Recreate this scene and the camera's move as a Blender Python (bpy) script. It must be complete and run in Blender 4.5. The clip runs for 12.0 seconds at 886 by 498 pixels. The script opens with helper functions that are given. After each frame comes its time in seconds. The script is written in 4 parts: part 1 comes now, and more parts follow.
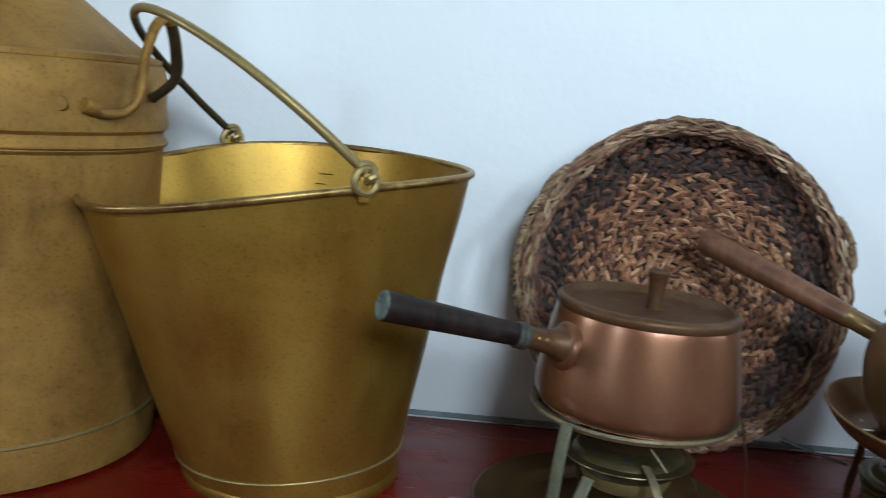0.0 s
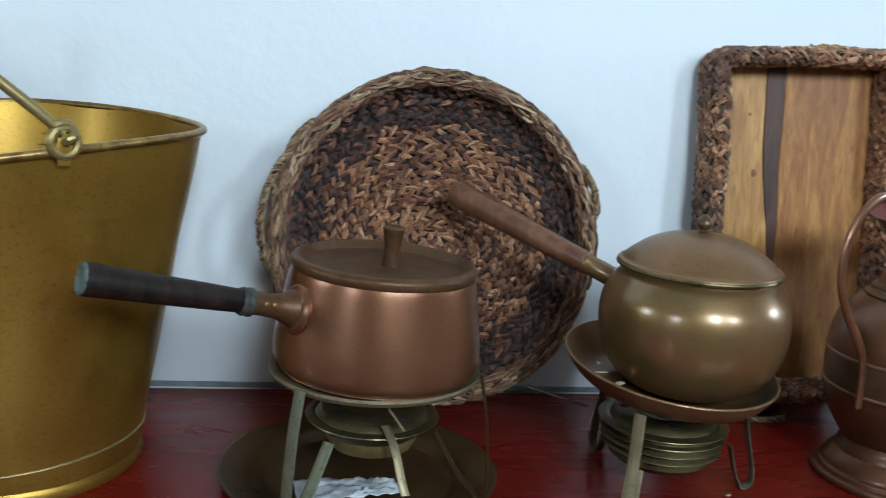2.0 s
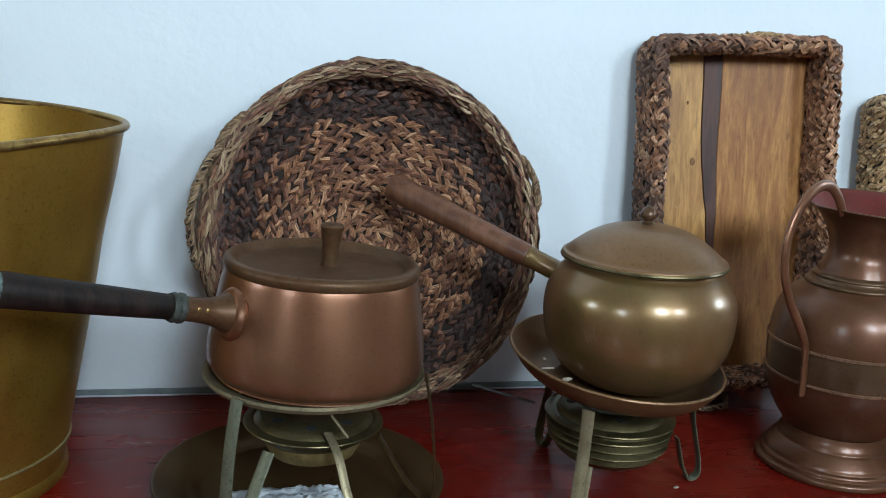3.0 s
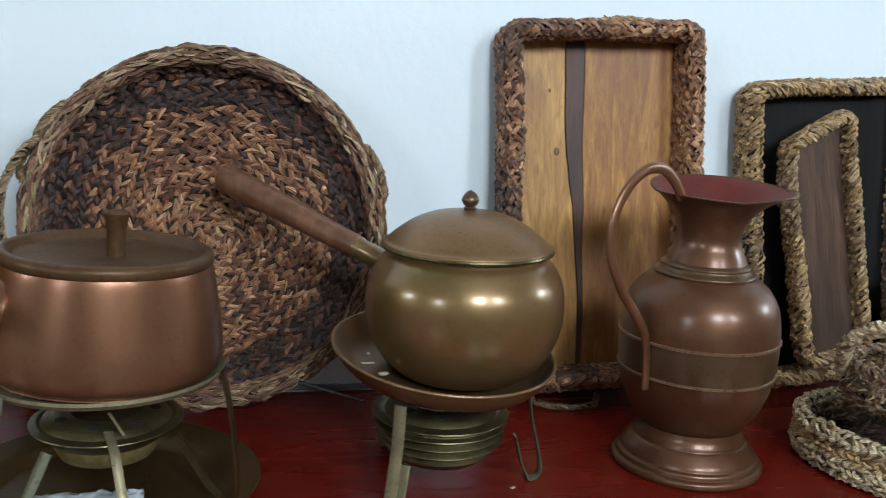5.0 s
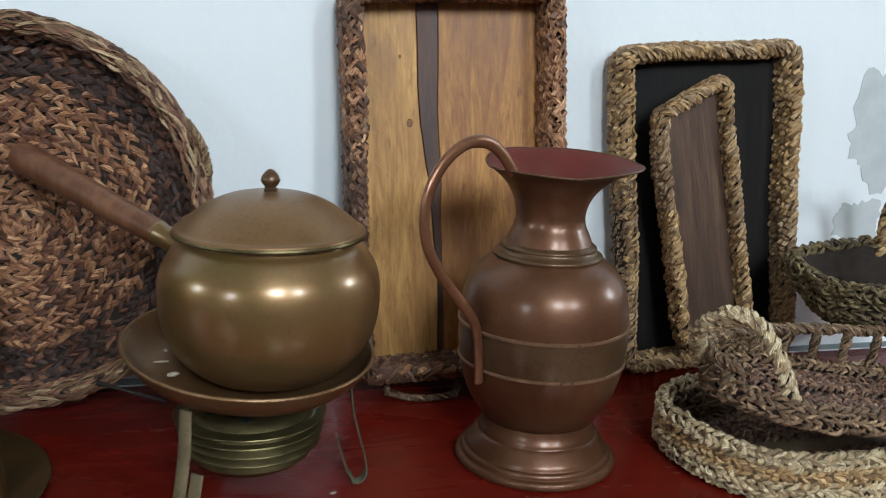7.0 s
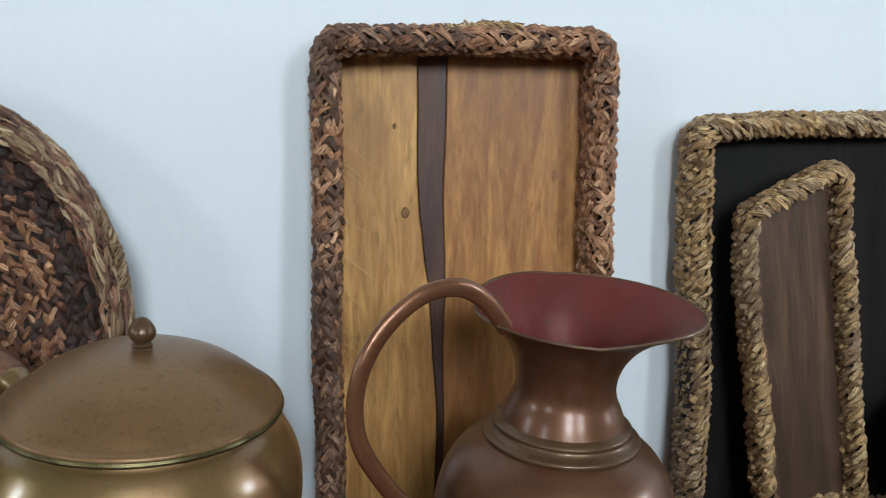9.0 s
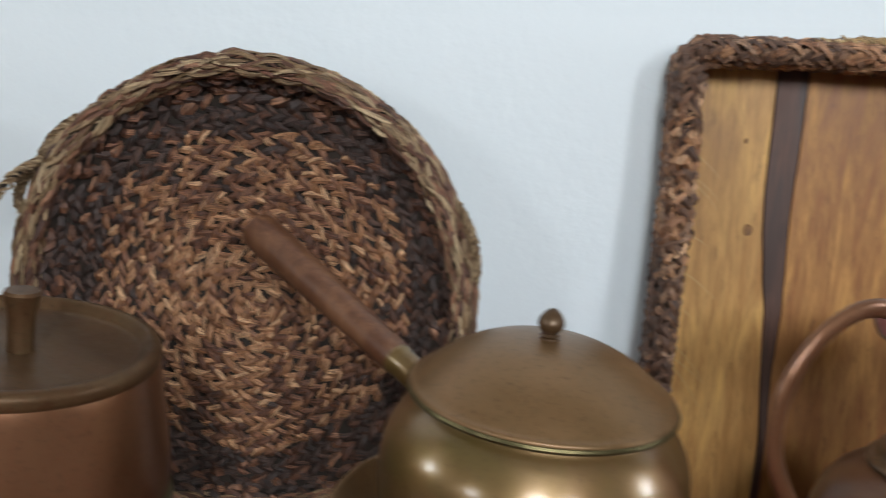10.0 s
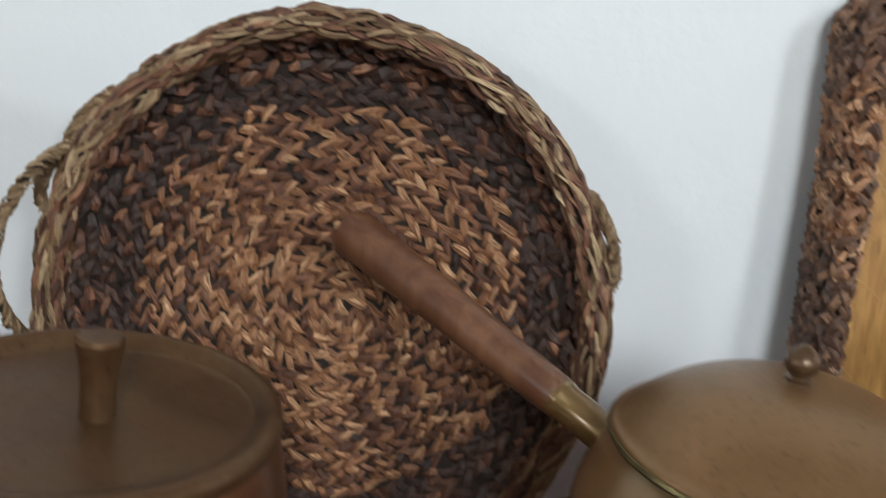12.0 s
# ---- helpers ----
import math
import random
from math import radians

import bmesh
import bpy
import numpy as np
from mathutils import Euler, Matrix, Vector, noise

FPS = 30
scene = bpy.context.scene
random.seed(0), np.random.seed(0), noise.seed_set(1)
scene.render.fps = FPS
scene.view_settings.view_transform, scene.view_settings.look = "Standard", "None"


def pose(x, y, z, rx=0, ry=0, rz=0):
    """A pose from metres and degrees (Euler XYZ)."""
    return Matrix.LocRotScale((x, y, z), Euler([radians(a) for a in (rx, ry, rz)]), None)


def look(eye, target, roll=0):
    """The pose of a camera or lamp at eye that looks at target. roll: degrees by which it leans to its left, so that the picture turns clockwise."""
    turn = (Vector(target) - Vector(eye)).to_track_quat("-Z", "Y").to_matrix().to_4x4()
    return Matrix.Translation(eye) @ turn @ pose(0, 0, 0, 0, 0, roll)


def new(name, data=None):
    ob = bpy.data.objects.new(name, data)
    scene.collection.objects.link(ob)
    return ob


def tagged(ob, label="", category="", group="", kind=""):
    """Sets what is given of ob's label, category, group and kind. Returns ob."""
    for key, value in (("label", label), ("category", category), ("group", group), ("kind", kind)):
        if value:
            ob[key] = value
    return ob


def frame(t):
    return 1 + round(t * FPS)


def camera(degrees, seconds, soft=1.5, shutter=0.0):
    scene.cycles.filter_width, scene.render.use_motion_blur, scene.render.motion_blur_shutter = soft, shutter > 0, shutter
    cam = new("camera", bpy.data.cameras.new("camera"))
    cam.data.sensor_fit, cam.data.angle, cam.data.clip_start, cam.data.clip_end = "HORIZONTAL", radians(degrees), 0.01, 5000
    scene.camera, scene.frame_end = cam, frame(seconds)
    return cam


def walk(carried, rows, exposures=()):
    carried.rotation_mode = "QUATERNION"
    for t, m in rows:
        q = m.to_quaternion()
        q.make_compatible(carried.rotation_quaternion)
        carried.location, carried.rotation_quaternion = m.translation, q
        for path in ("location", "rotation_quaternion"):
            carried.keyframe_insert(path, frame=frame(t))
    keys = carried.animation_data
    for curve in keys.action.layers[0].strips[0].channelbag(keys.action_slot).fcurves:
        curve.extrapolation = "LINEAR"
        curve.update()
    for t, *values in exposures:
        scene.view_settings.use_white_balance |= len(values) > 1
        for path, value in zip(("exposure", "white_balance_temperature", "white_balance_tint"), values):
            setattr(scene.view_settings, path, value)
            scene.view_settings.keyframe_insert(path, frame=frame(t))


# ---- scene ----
cam = camera(52.1, 12.0, 0.75, 0.5)
PATH = [
    (0, (0.053, -0.149, 0.435), (-0.048, 1.822, 0.11), 4.2),
    (0.5, (0.092, -0.158, 0.431), (0.095, 1.816, 0.108), 3.7),
    (1, (0.13, -0.158, 0.425), (0.179, 1.815, 0.099), 3.4),
    (1.5, (0.16, -0.144, 0.43), (0.29, 1.818, 0.062), 3.4),
    (2, (0.141, -0.115, 0.442), (0.435, 1.822, 0.04), 3.9),
    (2.5, (0.122, -0.092, 0.439), (0.56, 1.817, 0.034), 3.5),
    (2.7, (0.126, -0.086, 0.444), (0.566, 1.819, 0.025), 3.5),
    (4.3, (0.241, -0.079, 0.42), (0.659, 1.843, 0.053), 3.8),
    (4.5, (0.261, -0.08, 0.42), (0.697, 1.835, 0.045), 3.5),
    (5, (0.321, -0.084, 0.417), (0.774, 1.827, 0.036), 2.9),
    (5.5, (0.345, -0.091, 0.422), (0.788, 1.824, 0.05), 3.4),
    (6, (0.364, -0.087, 0.429), (0.8, 1.827, 0.045), 3.4),
    (6.5, (0.436, -0.078, 0.42), (0.931, 1.818, 0.018), 3.1),
    (6.7, (0.461, -0.068, 0.419), (0.973, 1.816, -0.016), 2.6),
    (8.3, (0.608, 0.171, 0.468), (0.982, 2.081, 0.008), 2.2),
    (8.5, (0.628, 0.188, 0.477), (0.95, 2.114, 0.043), 2.8),
    (9, (0.65, 0.224, 0.481), (0.929, 2.152, 0.029), 3.6),
    (9.5, (0.612, 0.218, 0.48), (0.706, 2.161, 0.015), 5.3),
    (10, (0.503, 0.224, 0.458), (0.405, 2.172, 0.017), 6.0),
    (10.5, (0.405, 0.266, 0.457), (0.369, 2.213, 0.001), 6.5),
    (11, (0.336, 0.336, 0.467), (0.363, 2.275, -0.025), 6.7),
    (11.5, (0.309, 0.392, 0.472), (0.378, 2.323, -0.043), 6.5),
    (12, (0.364, 0.361, 0.442), (0.399, 2.294, -0.072), 6.1),
]
EXPOSURES = [(0, 0.07, 5600, 3), (2.5, 0.03, 5500, 1), (4.5, 0.02, 5750, 2), (5.5, 0.11, 5800, 3), (6.5, 0.01, 6100, 6), (8.5, -0.03, 5750, 2), (9.0, -0.09, 6000, 5), (10.5, -0.07, 6300, 8), (11.5, -0.01, 6250, 8), (12.0, 0.0, 6500, 9)]
walk(cam, [(t, look(eye, target, roll)) for t, eye, target, roll in PATH], EXPOSURES)

# ---- room, light ----
TOP = 0.0            # the table's top; the floor lies 0.8 below it
WALL = 1.06          # face of the wall behind the table
FLOOR, CEIL = -0.8, 2.6
X0, X1, Y0 = -3.3, 3.4, -2.6

world = bpy.data.worlds.new("sky")
scene.world = world
world.use_nodes = True
wn = world.node_tree.nodes
sky = wn.new("ShaderNodeTexSky")
sky.sky_type, sky.sun_disc = "NISHITA", False
sky.sun_elevation, sky.sun_rotation = radians(40), radians(200)
world.node_tree.links.new(sky.outputs[0], wn["Background"].inputs[0])
wn["Background"].inputs[1].default_value = 0.05


def window_light(name, eye, target, w, h, watts, colour):
    data = bpy.data.lights.new(name, "AREA")
    data.shape, data.size, data.size_y = "RECTANGLE", w, h
    data.energy, data.color = watts, colour
    ob = new(name, data)
    ob.matrix_world = look(eye, target)
    return ob


DAY = (0.91, 0.965, 1.0)
WINDOWS_BACK = [(-2.87, -2.43, 1.06, 1.74), (0.39, 1.01, 1.38, 2.22), (1.88, 2.32, 1.40, 2.20)]
WINDOWS_LEFT = [(0.02, 0.38, 0.94, 1.46)]
WINDOWS_RIGHT = [(0.49, 0.73, 0.80, 1.20)]
window_light("daylight_corner", (-2.65, Y0 - 0.05, 1.40), (0.3, 0.8, 0.25), 0.44, 0.68, 34, DAY)
window_light("daylight_high", (0.70, Y0 - 0.05, 1.80), (0.5, 1, 0.20), 0.62, 0.84, 84, DAY)
window_light("daylight_back", (2.10, Y0 - 0.05, 1.80), (0.7, 1, 0.20), 0.44, 0.8, 54, DAY)
window_light("daylight_left", (X0 - 0.05, 0.20, 1.20), (0.3, 0.75, 0.25), 0.36, 0.52, 22, DAY)
window_light("daylight_right", (X1 + 0.05, 0.61, 1.00), (0.3, 0.8, 0.25), 0.24, 0.40, 16, DAY)


# ---- materials ----
class Mat:
    def __init__(self, name, rough=0.5, metal=0.0, coat=0.0):
        self.m = bpy.data.materials.new(name)
        self.m.use_nodes = True
        self.t = self.m.node_tree
        self.b = self.t.nodes["Principled BSDF"]
        self.b.inputs["Roughness"].default_value = rough
        self.b.inputs["Metallic"].default_value = metal
        self.b.inputs["Coat Weight"].default_value = coat
        self.height = None

    def node(self, kind, **inputs):
        n = self.t.nodes.new(kind)
        for key, value in inputs.items():
            self.put(n, key.replace("_", " "), value)
        return n

    def put(self, n, key, value):
        if isinstance(value, bpy.types.NodeSocket):
            self.t.links.new(value, n.inputs[key])
        else:
            n.inputs[key].default_value = value

    def coords(self, scale=(1, 1, 1), which="Object"):
        c = self.node("ShaderNodeTexCoord")
        m = self.node("ShaderNodeMapping")
        self.t.links.new(c.outputs[which], m.inputs["Vector"])
        m.inputs["Scale"].default_value = scale
        return m.outputs[0]

    def noise(self, scale, detail=4, rough=0.6, stretch=(1, 1, 1), which="Object", distort=0.0):
        n = self.node("ShaderNodeTexNoise", Vector=self.coords(stretch, which), Scale=scale, Detail=detail, Roughness=rough, Distortion=distort)
        return n.outputs["Fac"]

    def ramp(self, fac, *stops):
        n = self.node("ShaderNodeValToRGB", Fac=fac)
        e = n.color_ramp.elements
        while len(e) < len(stops):
            e.new(0.5)
        for k, (at, colour) in zip(e, stops):
            k.position, k.color = at, (*colour, 1)
        return n.outputs["Color"]

    def mix(self, fac, a, b, how="MIX"):
        n = self.node("ShaderNodeMix")
        n.data_type, n.blend_type = "RGBA", how
        for i, v in ((0, fac), (6, a), (7, b)):
            if isinstance(v, bpy.types.NodeSocket):
                self.t.links.new(v, n.inputs[i])
            else:
                n.inputs[i].default_value = v if i == 0 else (*v, 1)
        return n.outputs[2]

    def span(self, fac, lo, hi, a=0.0, b=1.0):
        n = self.node("ShaderNodeMapRange", Value=fac)
        for i, v in ((1, a), (2, b), (3, lo), (4, hi)):
            n.inputs[i].default_value = v
        return n.outputs[0]

    def colour(self, c):
        self.put(self.b, "Base Color", c if isinstance(c, bpy.types.NodeSocket) else (*c, 1))

    def rough(self, v):
        self.put(self.b, "Roughness", v)

    def bump(self, fac, strength=0.3, distance=0.002):
        n = self.node("ShaderNodeBump", Height=fac, Strength=strength, Distance=distance)
        if self.height is not None:
            self.t.links.new(self.height, n.inputs["Normal"])
        self.height = n.outputs[0]
        self.t.links.new(self.height, self.b.inputs["Normal"])


def metal_mat(name, light, dark, rough=0.3, tarnish=(0.10, 0.07, 0.03), metal=0.9, dull=0.2, patch=9.0, coat=0.0, dust=0.0, film=0.26, powder=(0.24, 0.185, 0.12), spots=1.0):
    """Aged metal: two tones in patches, tarnish specks, smudged gloss, a film of dust in spots."""
    m = Mat(name, rough, metal, coat)
    m.b.inputs["Coat Roughness"].default_value = film
    m.b.inputs["Specular IOR Level"].default_value = 0.16
    big = m.noise(patch, 5, 0.6, distort=0.6)
    fine = m.noise(140, 4, 0.7)
    c = m.ramp(big, (0.32, dark), (0.68, light))
    specks = m.span(m.noise(60, 6, 0.75), 0.0, 0.7 * spots, 0.60, 0.78)
    c = m.mix(specks, c, tarnish)
    c = m.mix(m.span(m.noise(270, 4, 0.75), 0.0, 0.75 * spots, 0.53, 0.72), c, tuple(0.5 * k for k in tarnish))
    gloss = m.span(m.mix(0.4, big, fine), rough - 0.06, rough + dull, 0.3, 0.7)
    if dust:
        veil = m.span(m.mix(0.5, m.noise(11, 4, 0.65, distort=0.8), m.noise(210, 4, 0.75)), 0.0, dust, 0.40, 0.62)
        c = m.mix(veil, c, powder)
        m.put(m.b, "Metallic", m.span(veil, metal, 0.15 * metal))
        m.put(m.b, "Coat Weight", m.span(veil, coat, 0.0))
    m.colour(c)
    m.rough(gloss)
    m.bump(m.noise(16, 3, 0.5), 0.06, 0.004)
    m.bump(fine, 0.14, 0.0006)
    return m.m


M_BUCKET = metal_mat("gold_painted_brass", (0.435, 0.268, 0.042), (0.305, 0.166, 0.023), 0.37, (0.190, 0.106, 0.024), 0.86, 0.10, 6.0, 0.10, 0.24, 0.3, (0.250, 0.162, 0.050), spots=0.8)
M_BEAD = metal_mat("worn_bright_brass", (0.42, 0.29, 0.095), (0.16, 0.085, 0.03), 0.34, (0.07, 0.04, 0.02), 0.8, 0.12, 26.0)
# brass with the shade of the handles' far arms put into its colour
M_SHADEDARM = metal_mat("shaded_brass", (0.075, 0.052, 0.024), (0.038, 0.026, 0.014), 0.42, (0.03, 0.022, 0.014), 0.6, 0.15, 20.0)
M_CHURN = metal_mat("dull_gold_paint", (0.373, 0.207, 0.042), (0.179, 0.091, 0.020), 0.50, (0.124, 0.067, 0.020), 0.5, 0.16, 12.0, 0.0, 0.4, 0.3, (0.276, 0.171, 0.060))
M_COPPER = metal_mat("brown_copper", (0.240, 0.114, 0.054), (0.200, 0.074, 0.034), 0.34, (0.095, 0.050, 0.026), 0.80, 0.08, 6.0, 0.50, 0.22, 0.25, (0.185, 0.116, 0.062), spots=0.5)
M_COPPERLID = metal_mat("tarnished_copper", (0.120, 0.056, 0.025), (0.078, 0.036, 0.016), 0.38, (0.042, 0.026, 0.014), 0.52, 0.2, 14.0, 0.08, 0.5, 0.3, (0.105, 0.074, 0.036))
M_BRASS = metal_mat("olive_brass", (0.255, 0.122, 0.058), (0.168, 0.116, 0.032), 0.35, (0.110, 0.062, 0.024), 0.66, 0.08, 7.0, 1.0, 0.14, 0.21, (0.200, 0.118, 0.056), spots=0.45)
M_BRASSLID = metal_mat("brown_brass", (0.235, 0.125, 0.056), (0.160, 0.088, 0.034), 0.38, (0.10, 0.060, 0.024), 0.56, 0.12, 13.0, 0.25, 0.32, 0.28, (0.175, 0.118, 0.060), spots=0.8)
M_JUG = metal_mat("dark_red_copper", (0.152, 0.063, 0.027), (0.092, 0.034, 0.015), 0.39, (0.058, 0.032, 0.016), 0.62, 0.12, 10.0, 0.60, 0.30, 0.24, (0.120, 0.068, 0.040), spots=0.55)
M_JUGARM = metal_mat("bright_worn_copper", (0.250, 0.112, 0.054), (0.165, 0.066, 0.030), 0.34, (0.09, 0.045, 0.022), 0.72, 0.12, 14.0, 0.5, 0.2, 0.24, (0.16, 0.09, 0.05), spots=0.5)
M_JUGBAND = metal_mat("grey_brown_copper", (0.135, 0.074, 0.036), (0.090, 0.047, 0.022), 0.33, (0.07, 0.045, 0.025), 0.56, 0.12, 9.0, 0.40, 0.30, 0.22, (0.125, 0.085, 0.050))
M_JUGLINE = metal_mat("pale_worn_copper_line", (0.34, 0.205, 0.125), (0.24, 0.135, 0.078), 0.30, (0.10, 0.06, 0.035), 0.6, 0.12, 20.0, 0.3)
M_RED = metal_mat("red_oxide_inside", (0.149, 0.024, 0.020), (0.106, 0.020, 0.016), 0.46, (0.102, 0.056, 0.038), 0.2, 0.2, 16.0, 0.05, 0.35, 0.3, (0.119, 0.053, 0.037))
M_BURNER = metal_mat("green_tarnished_brass", (0.150, 0.122, 0.056), (0.084, 0.066, 0.030), 0.30, (0.034, 0.028, 0.015), 0.75, 0.2, 25.0)
M_CUP = metal_mat("yellow_brass", (0.33, 0.250, 0.095), (0.24, 0.175, 0.062), 0.38, (0.14, 0.10, 0.040), 0.7, 0.15, 9.0, 0.0, 0.4, 0.3, (0.26, 0.21, 0.12))
M_STRIP = metal_mat("pale_brass_strip", (0.289, 0.239, 0.141), (0.224, 0.180, 0.101), 0.36, (0.123, 0.094, 0.051), 0.6, 0.2, 30.0)
M_STRIPGREEN = metal_mat("greenish_brass_strip", (0.188, 0.188, 0.127), (0.138, 0.138, 0.087), 0.38, (0.072, 0.072, 0.047), 0.6, 0.2, 30.0)
M_DISH = metal_mat("brown_brass_dish", (0.087, 0.050, 0.016), (0.058, 0.031, 0.010), 0.30, (0.033, 0.021, 0.009), 0.65, 0.16, 12.0, 0.2, 0.30, 0.28, (0.094, 0.061, 0.028))
M_TRAY = metal_mat("brown_copper_tray", (0.175, 0.092, 0.038), (0.120, 0.060, 0.024), 0.36, (0.07, 0.04, 0.018), 0.62, 0.14, 12.0, 0.15, 0.30, 0.28, (0.150, 0.095, 0.048), spots=0.5)
M_VERDIGRIS = metal_mat("verdigris", (0.15, 0.19, 0.165), (0.075, 0.09, 0.08), 0.6, (0.06, 0.05, 0.035), 0.3, 0.2, 120.0)
M_FERRULE = metal_mat("grey_green_ferrule", (0.085, 0.092, 0.076), (0.045, 0.044, 0.035), 0.5, (0.04, 0.034, 0.025), 0.4, 0.2, 90.0)
M_IRON = metal_mat("dark_iron", (0.05, 0.045, 0.04), (0.03, 0.026, 0.024), 0.5, (0.07, 0.04, 0.02), 0.7, 0.2, 30.0)


def wood_mat(name, light, dark, rough=0.5, along=(1, 1, 14), grain=30.0, coat=0.0, bump=0.25, knots=0.0, lines=0.40):
    """Wood whose grain runs along the axis with the large figure in along; knots: share of dark flecks."""
    m = Mat(name, rough, 0.0, coat)
    s = tuple(grain / k for k in along)
    g = m.noise(1.0, 5, 0.6, s, distort=1.5)
    fine = m.noise(1.0, 3, 0.65, tuple(7 * k for k in s))
    c = m.ramp(g, (0.38, dark), (0.50, tuple((p + q) / 2 for p, q in zip(light, dark))), (0.60, light))
    blot = m.noise(7, 4, 0.6, tuple(1 / k ** 0.4 for k in along))
    c = m.mix(m.span(blot, 0.0, 0.85, 0.46, 0.66), c, tuple(0.8 * k for k in dark))
    c = m.mix(m.span(fine, lines, 0.0, 0.30, 0.58), c, tuple(0.45 * k for k in dark))
    if knots:
        fleck = m.noise(1.0, 5, 0.7, tuple(2.2 * grain / k ** 0.6 for k in along))
        c = m.mix(m.span(fleck, 0.0, knots, 0.57, 0.72), c, tuple(0.5 * k for k in dark))
    m.colour(c)
    m.rough(m.span(g, rough - 0.08, rough + 0.1, 0.3, 0.7))
    m.bump(m.mix(0.5, g, fine), bump, 0.0012)
    return m.m


M_DARKWOOD = wood_mat("dark_handle_wood", (0.024, 0.014, 0.010), (0.009, 0.006, 0.005), 0.52, (1, 1, 12), 60)
M_REDWOOD = wood_mat("reddish_handle_wood", (0.185, 0.080, 0.038), (0.11, 0.043, 0.021), 0.42, (1, 1, 12), 60)
M_OAK = wood_mat("golden_board", (0.68, 0.375, 0.112), (0.40, 0.185, 0.048), 0.5, (1, 8, 1), 42, 0.0, 0.3, 0.8)
M_OAK2 = wood_mat("amber_board", (0.50, 0.236, 0.060), (0.28, 0.104, 0.024), 0.5, (1, 7, 1), 44, 0.0, 0.3, 0.8)
M_KNOT = wood_mat("knot_wood", (0.30, 0.135, 0.040), (0.12, 0.048, 0.016), 0.55, (1, 2, 1), 90)
M_WALNUT = wood_mat("walnut_strip", (0.110, 0.045, 0.026), (0.052, 0.023, 0.015), 0.5, (1, 12, 1), 50, 0.0, 0.3, 0.5)
M_BLACKBOARD = wood_mat("black_stained_board", (0.018, 0.014, 0.013), (0.008, 0.007, 0.006), 0.65, (1, 14, 1), 30)
M_BROWNBOARD = wood_mat("brown_board", (0.130, 0.068, 0.036), (0.060, 0.029, 0.016), 0.55, (1, 14, 1), 60, 0.0, 0.3, 0.6)

M_TABLE = wood_mat("red_mahogany_varnish", (0.158, 0.0090, 0.0044), (0.128, 0.0072, 0.0036), 0.24, (5, 1, 1), 12, 0.0, 0.012, lines=0.10)


for dark_wood in (M_DARKWOOD, M_BLACKBOARD):
    dark_wood.node_tree.nodes["Principled BSDF"].inputs["Specular IOR Level"].default_value = 0.2
M_TABLE.node_tree.nodes["Principled BSDF"].inputs["Specular IOR Level"].default_value = 0.22


def wall_mat():
    m = Mat("white_wall_paint", 0.62)
    big = m.noise(1.6, 4, 0.55)
    fine = m.noise(300, 3, 0.6)
    c = m.ramp(big, (0.3, (0.74, 0.775, 0.80)), (0.7, (0.80, 0.825, 0.84)))
    marks = m.span(m.noise(9, 6, 0.75), 0.0, 0.25, 0.66, 0.80)
    m.colour(m.mix(marks, c, (0.58, 0.58, 0.56)))
    m.bump(m.noise(22, 4, 0.6), 0.30, 0.005)
    m.bump(fine, 0.10, 0.0008)
    return m.m


def plain_mat(name, a, b, rough=0.7, scale=8.0):
    m = Mat(name, rough)
    m.colour(m.ramp(m.noise(scale, 5, 0.6), (0.3, a), (0.7, b)))
    m.bump(m.noise(scale * 12, 3, 0.6), 0.15, 0.002)
    return m.m


M_WALL = wall_mat()
M_WALLSTRIP = plain_mat("grey_green_strip", (0.13, 0.16, 0.16), (0.26, 0.30, 0.30), 0.7, 40)
M_PEELED = plain_mat("bare_grey_plaster", (0.46, 0.49, 0.49), (0.55, 0.58, 0.58), 0.8, 30)
M_ROOM = plain_mat("beige_wall_paint", (0.24, 0.22, 0.20), (0.29, 0.27, 0.24), 0.7)
M_FLOOR = plain_mat("dark_floor_tiles", (0.12, 0.08, 0.06), (0.18, 0.12, 0.09), 0.5)
M_CEIL = plain_mat("white_ceiling_paint", (0.36, 0.35, 0.33), (0.42, 0.41, 0.39), 0.8)


def straw_mat(name, *tones):
    """Dry leaf strips: each strip its own tone, with fibres along it."""
    m = Mat(name, 0.55)
    g = m.node("ShaderNodeNewGeometry")
    r = g.outputs["Random Per Island"]
    n = len(tones)
    c = m.ramp(r, *[((i + 0.5) / n, t) for i, t in enumerate(tones)])
    uv = m.node("ShaderNodeTexCoord").outputs["UV"]
    off = m.node("ShaderNodeVectorMath")
    off.operation = "ADD"
    m.t.links.new(uv, off.inputs[0])
    m.t.links.new(m.node("ShaderNodeCombineXYZ", X=m.span(r, 0, 900), Y=m.span(r, 0, 370)).outputs[0], off.inputs[1])
    sc = m.node("ShaderNodeVectorMath")
    sc.operation = "MULTIPLY"
    m.t.links.new(off.outputs[0], sc.inputs[0])
    sc.inputs[1].default_value = (1.2, 8.0, 1)
    fib = m.node("ShaderNodeTexNoise", Vector=sc.outputs[0], Scale=1.0, Detail=3, Roughness=0.6).outputs["Fac"]
    dark = tuple(0.28 * k for k in tones[0])
    c = m.mix(m.span(fib, 0.95, 0.0, 0.36, 0.58), c, dark)
    m.colour(c)
    m.rough(m.span(fib, 0.62, 0.42))
    m.bump(fib, 0.9, 0.0016)
    return m.m


